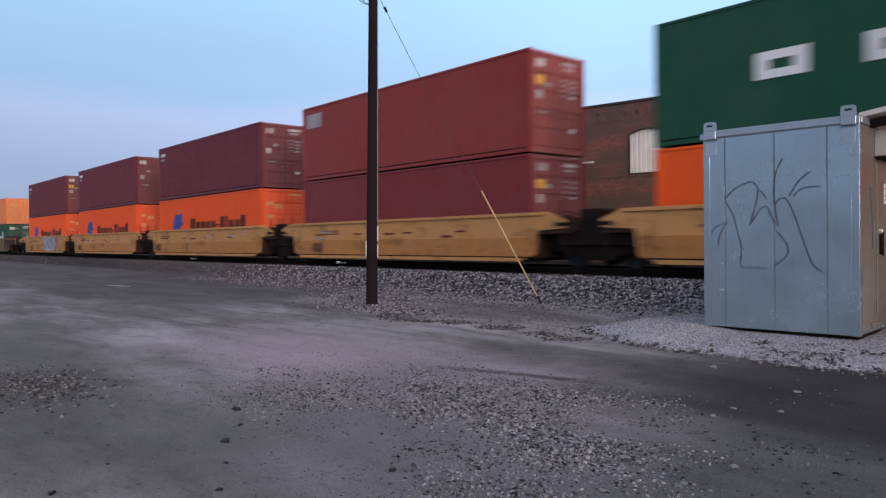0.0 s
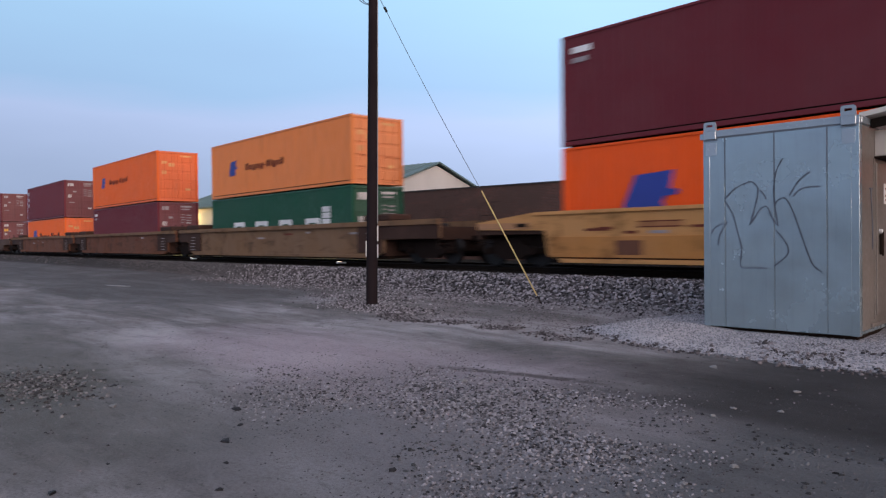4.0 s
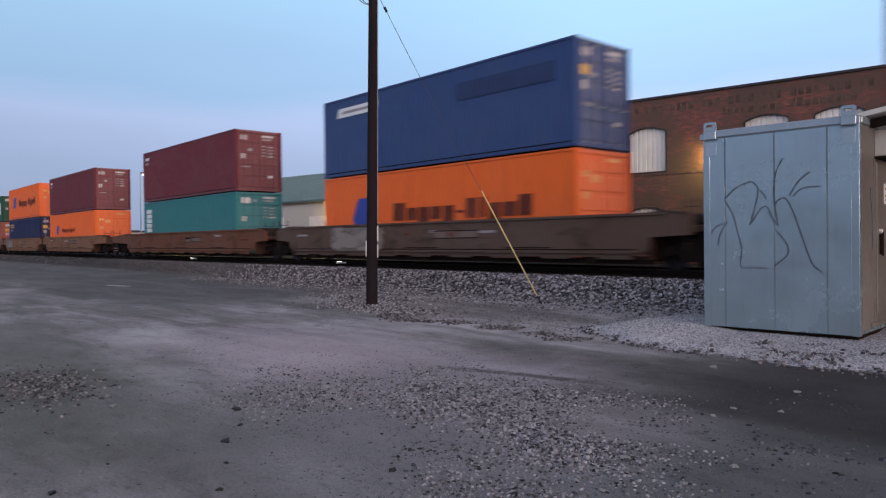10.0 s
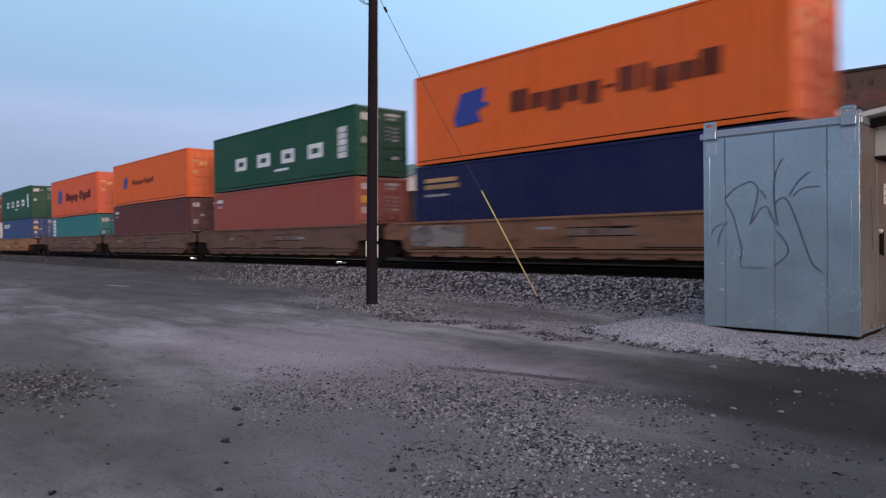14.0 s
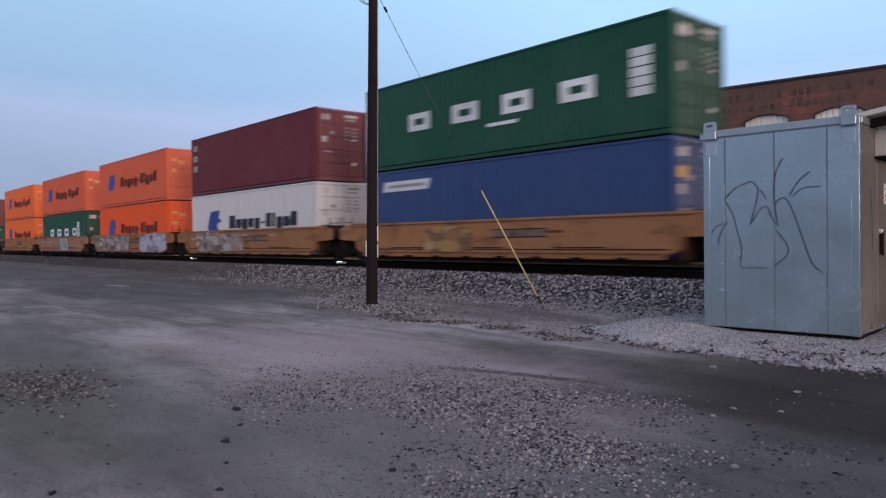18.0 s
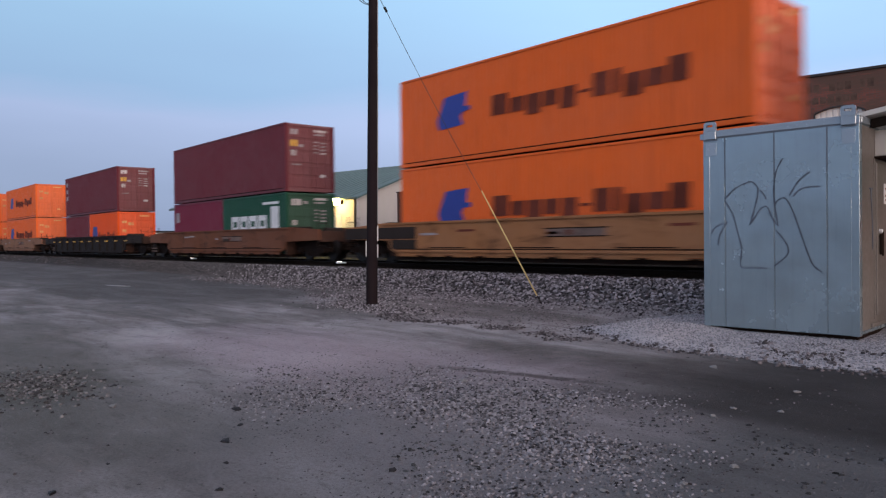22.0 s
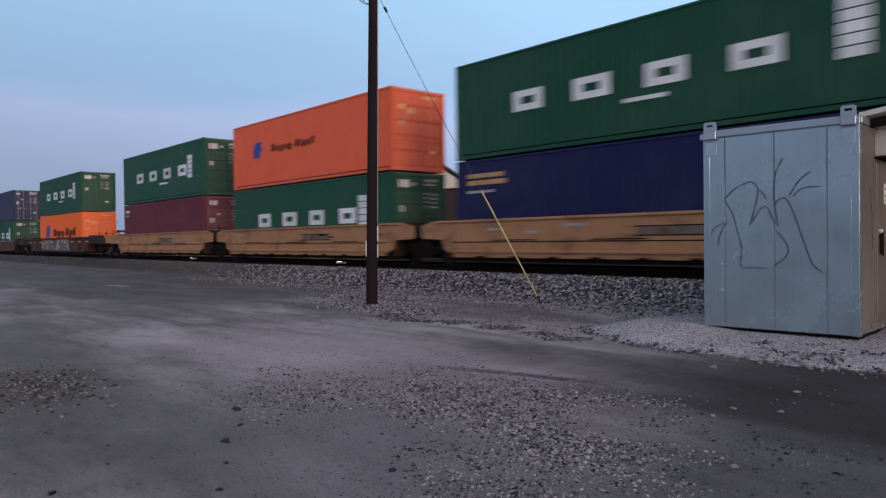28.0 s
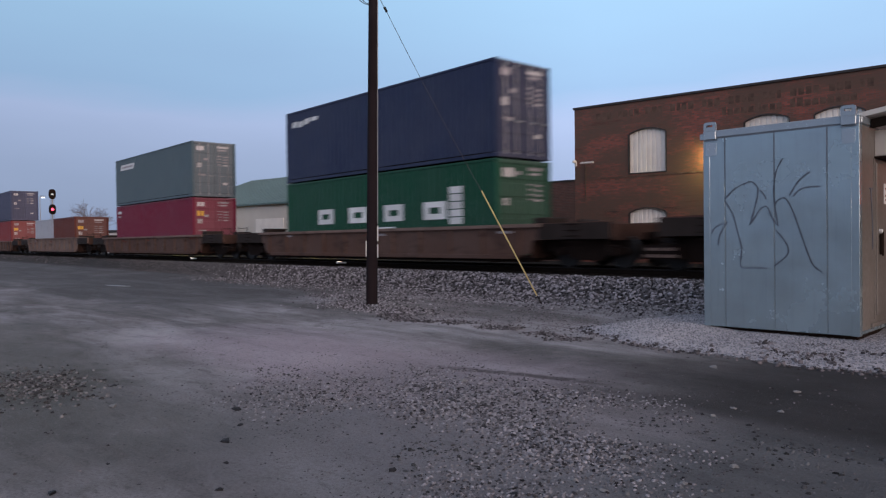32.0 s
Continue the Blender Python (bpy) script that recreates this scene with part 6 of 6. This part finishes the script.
                p0, p1 = sorted((sx * (hl - 1.0), sx * (hl - 0.2)))
            else:
                part("end_panel", Shape().box(p0, p1, -1.492, -1.472, mid + 0.02, ez - 0.02), STEEL, t, "sooty dark end panel")
            for k in range(5):
                z = (0.44 if style == "flange" else mid - 0.20) + k * 0.15
                part("grab_bar", Shape().box(-0.24, 0.24, -1.55, -1.53, -0.014, 0.014), GREYMARK if style == "flange" else IRON, t, "painted grab bar", key=("grab", style), at=((p0 + p1) / 2, 0, z))
        end = front if sx > 0 else rear
        if seed == 20 and sx < 0:
            part("end_panel", Shape().box(x1 + 0.02, -hl + 1.4, -1.492, -1.472, mid + 0.05, mid + 0.44).box(-hl + 0.1, -hl + 1.4, -1.492, -1.472, bot + 0.20, mid + 0.02), STEEL, t, "sooty dark end panel")
        if end[1]:
            xt = sx * (end[0] - 1.75)
            truck(t, xt)
            part("coupler", Shape().box(min(x1, sx * end[0]), max(x1, sx * end[0]), -0.10, 0.10, 0.70, 0.92, 0.02).box(sx * end[0] - 0.15, sx * end[0] + 0.10, -0.17, 0.17, 0.64, 0.96, 0.03), IRON, t)
            part("end_sill", Shape().box(x1 - 0.06, x1 + 0.06, -1.40, 1.40, mid - 0.02, mid + 0.40, 0.015), SOOT, t)
        elif sx < 0 and shared:
            truck(t, -end[0])
            if style == "yellow":
                part("brake_column", Shape().box(-end[0] - 0.50, -end[0] + 0.10, -1.25, -0.55, 0.60, top + 0.04, 0.03), IRON, t, "dark brake gear standing over the shared bogie")
                part("bogie_guard", Shape().box(-end[0] - 1.28, -end[0] + 1.28, -1.22, -1.18, 0.58, 0.98, 0.02), IRON, t, "dark plate over the shared bogie")
        if seed in (10, 21, 22, 27, 28) and sx < 0:
            xs = -end[0] + {10: 0.9, 21: 0.9, 22: 2.5, 27: 1.1, 28: 0.7}[seed]
            part("stencil_plate", Shape().box(xs - 0.5, xs + 0.5, -1.27, -1.22, 0.27, 0.60), IRON, t, "dark plate carrying a white stencil")
            for z, w in ((0.34, 0.44), (0.50, 0.40)):
                for k in range(3):
                    u = xs - w + k * w * 0.68
                    part("stencil_bar", Shape().box(u, u + w * 0.56, -1.285, -1.27, z - 0.035, z + 0.035), CARCOAT["dull"], t, "pale stencilled bar on the bogie side")
    return t


# each unit: place of the containers' middle at the clip's start, car paint, car style, half well,
# joints in front and behind, lower container, upper container
A40, E40, A53, E53, E48 = 7.85, 9.86, 9.85, 12.05, 11.05
HLF = {"40": 6.42, "53": 8.35, "48": 7.6}
TRAIN = [
    (-3.62, "yellow", "yellow", "40", ("orange", STD, "logo"), ("green", HC, "blocks_far"), None),
    (-19.75, "yellow", "yellow", "40", ("rust", HC, "none"), ("red", HC, "patch"), None),
    (-35.61, "yellow", "yellow", "40", ("orange", HC, "logo"), ("maroon", HC, "small"), None),
    (-51.68, "yellow", "yellow", "40", ("orange", HC, "logo"), ("maroon", HC, "small"), None),
    (-67.45, "yellow", "yellow", "40e", ("orange", HC, "logo"), ("maroon", HC, "small"), [(0.1, 3.85, 0.24, 1.44, TAGICE), (3.87, 5.0, 0.28, 1.40, TAGROSE)]),
    (-89.55, "khaki", "flange", "53", ("green", STD, "blocks"), ("amber", STD, "logo_small"), None),
    (-109.19, "umber", "flange", "53", ("maroon", HC, "small"), ("tangerine", HC, "logo_small"), None),
    (-128.93, "umber", "flange", "53e", ("tangerine", STD, "logo"), ("maroon", HC, "squares"), None),
    (-153.03, "loam", "tan", "53", ("plum", HC, "none"), ("plum", HC, "small"), None),
    (-172.48, "loam", "tan", "53", ("tangerine", HC, "logo"), ("blue", HC, "plate_over"), [(-5.3, -2.0, 0.40, 1.30, TAGGREY)]),
    (-192.43, "umber", "tan", "53e", ("teal", HC, "stripes"), ("maroon", HC, "small"), None),
    (-214.38, "tan", "tan", "40", ("tangerine", HC, "logo_small"), ("maroon", HC, "small"), None),
    (-230.13, "tan", "tan", "40", ("navy", HC, "two_bars"), ("tangerine", HC, "logo"), [(-6.0, -3.4, 0.55, 1.25, TAGGREY)]),
    (-245.78, "clay", "tan", "40", ("brick", HC, "small"), ("green", STD, "blocks_far"), None),
    (-261.24, "clay", "tan", "40", ("brown", HC, "small"), ("tangerine", STD, "logo_small"), None),
    (-277.00, "clay", "tan", "40e", ("teal", STD, "stripes"), ("salmon", HC, "logo"), None),
    (-296.72, "ochre", "tan", "40", ("blue", HC, "plate"), ("green", HC, "blocks_far"), [(-2.6, -0.4, 0.4, 1.2, TAGOCHRE)]),
    (-312.35, "ochre", "tan", "40", ("white", HC, "logo"), ("maroon", HC, "squares"), [(-4.9, -2.2, 0.32, 1.30), (-2.4, 0.3, 0.35, 1.2)]),
    (-328.04, "ochre", "tan", "40", ("orange", HC, "logo"), ("salmon", HC, "logo"), [(-6.2, -2.6, 0.30, 1.34), (-2.8, 0.65, 0.30, 1.30), (2.4, 6.7, 0.28, 1.36, TAGPALE)]),
    (-343.78, "rosy", "tan", "40", ("green", HC, "blocks"), ("salmon", HC, "logo"), [(0.3, 2.6, 0.32, 1.25, TAGICE)]),
    (-359.15, "ochre", "tan", "40e", ("tangerine", HC, "logo"), ("tangerine", HC, "logo"), None),
    (-379.19, "sienna", "tan", "40s", None, ("maroon", HC, "none"), None),
    (-401.01, "black", "ribbed", "53s", None, ("maroon", HC, "squares"), None),
    (-422.88, "fawn", "tan", "40", ("tangerine", HC, "logo"), ("tangerine", HC, "logo"), None),
    (-438.45, "fawn", "tan", "40", ("tangerine", HC, "logo"), ("tangerine", HC, "logo"), [(-1.0, 1.4, 0.5, 1.2)]),
    (-453.69, "sand", "tan", "40", ("navy", HC, "two_bars"), ("green", HC, "blocks_far"), None),
    (-469.15, "sand", "tan", "40", ("green", HC, "blocks"), ("coral", HC, "logo_small"), None),
    (-484.76, "sand", "tan", "40e", ("wine", HC, "small"), ("green", HC, "blocks"), None),
    (-506.47, "oxide", "ribbed", "53s", ("tangerine", HC, "logo"), ("green", HC, "blocks"), [(-4.4, -0.6, 0.25, 1.18, TAGGREY), (-0.5, 3.9, 0.25, 1.18, TAGDUSK)]),
    (-529.36, "drab", "ribbed", "48s", ("green", HC, "blocks"), ("ink", HC, "dashes"), None),
    (-551.45, "drab", "ribbed", "48s", ("crimson", HC, "small"), ("grey", HC, "plate"), None),
    (-573.45, "dull", "ribbed", "48s", None, None, None),
    (-595.6, "drab", "ribbed", "48s", ("rust", HC, "none"), ("slate", HC, "small"), None),
]
FLEET = []


def joint(kind, which, prev_end):
    end = kind.endswith("s") or (which == "rear" and kind.endswith("e")) or (which == "front" and prev_end)
    fam = kind[:2]
    return ({"40": E40, "53": E53, "48": E48}[fam] if end else {"40": A40, "53": A53, "48": E48}[fam], end)


def build_train():
    prev_end = False
    for i, (x, coat, style, kind, low, up, tag) in enumerate(TRAIN):
        base = 0.27
        front, rear = joint(kind, "front", prev_end), joint(kind, "rear", False)
        car = build_car(coat, style, HLF[kind[:2]], front, rear, not rear[1], pose(x, TRACK, RAIL), seed=i, tag=tag)
        prev_end = rear[1]
        FLEET.append((car, x, 0.0))
        if low:
            c = build_container(low[0], low[1], low[2], pose(x, TRACK, RAIL + base), seed=i * 2)
            FLEET.append((c, x, base))
            h = low[1]
        else:
            h = STD
            pair = {21: (("crimson", "notice"), ("green", "blocks_half")), 22: (("maroon", "none"), ("orange", "logo_half")), 31: (("pale", "none"), ("copper", "none"))}[i]
            for (c0, mk), dx in zip(pair, (-3.067, 3.067)):
                c = build_container(c0, STD, mk, pose(x + dx, TRACK, RAIL + base), L=6.058, words="weathered %s short steel shipping container in a well car" % c0, seed=i * 2 + 9)
                FLEET.append((c, x + dx, base))
        if up:
            z = base + h + 0.042
            c = build_container(up[0], up[1], up[2], pose(x, TRACK, RAIL + z), seed=i * 2 + 1)
            FLEET.append((c, x, z))


build_train()


def travel(t):
    """How far the train has gone by t seconds: it gathers a little speed."""
    q = (t + 0.0085) / 16
    return 241.952 * q + 8.724 * q * q - 1.3175 * q ** 3


def motions():
    for ob, x, z in FLEET:
        walk(ob, [(t, pose(x + travel(t), TRACK, RAIL + z)) for t in range(0, 33, 2)])
    # the wheelsets roll, a fraction of a turn from row to row, while their car is on the stretch of track beside the yard
    for ob, x, start in WHEELSETS:
        rolling = [k / FPS for k in range(0, 32 * FPS + 1) if -130 < start + travel(k / FPS) < 15]
        times = sorted({0.0, *rolling, 32.0})
        first = travel(rolling[0]) if rolling else 0.0
        last = travel(rolling[-1]) if rolling else 0.0
        walk(ob, [(t, pose(x, 0, TR_WHEEL, 0, math.degrees(min(max(travel(t), first), last) - first) / TR_WHEEL, 0)) for t in times])


motions()
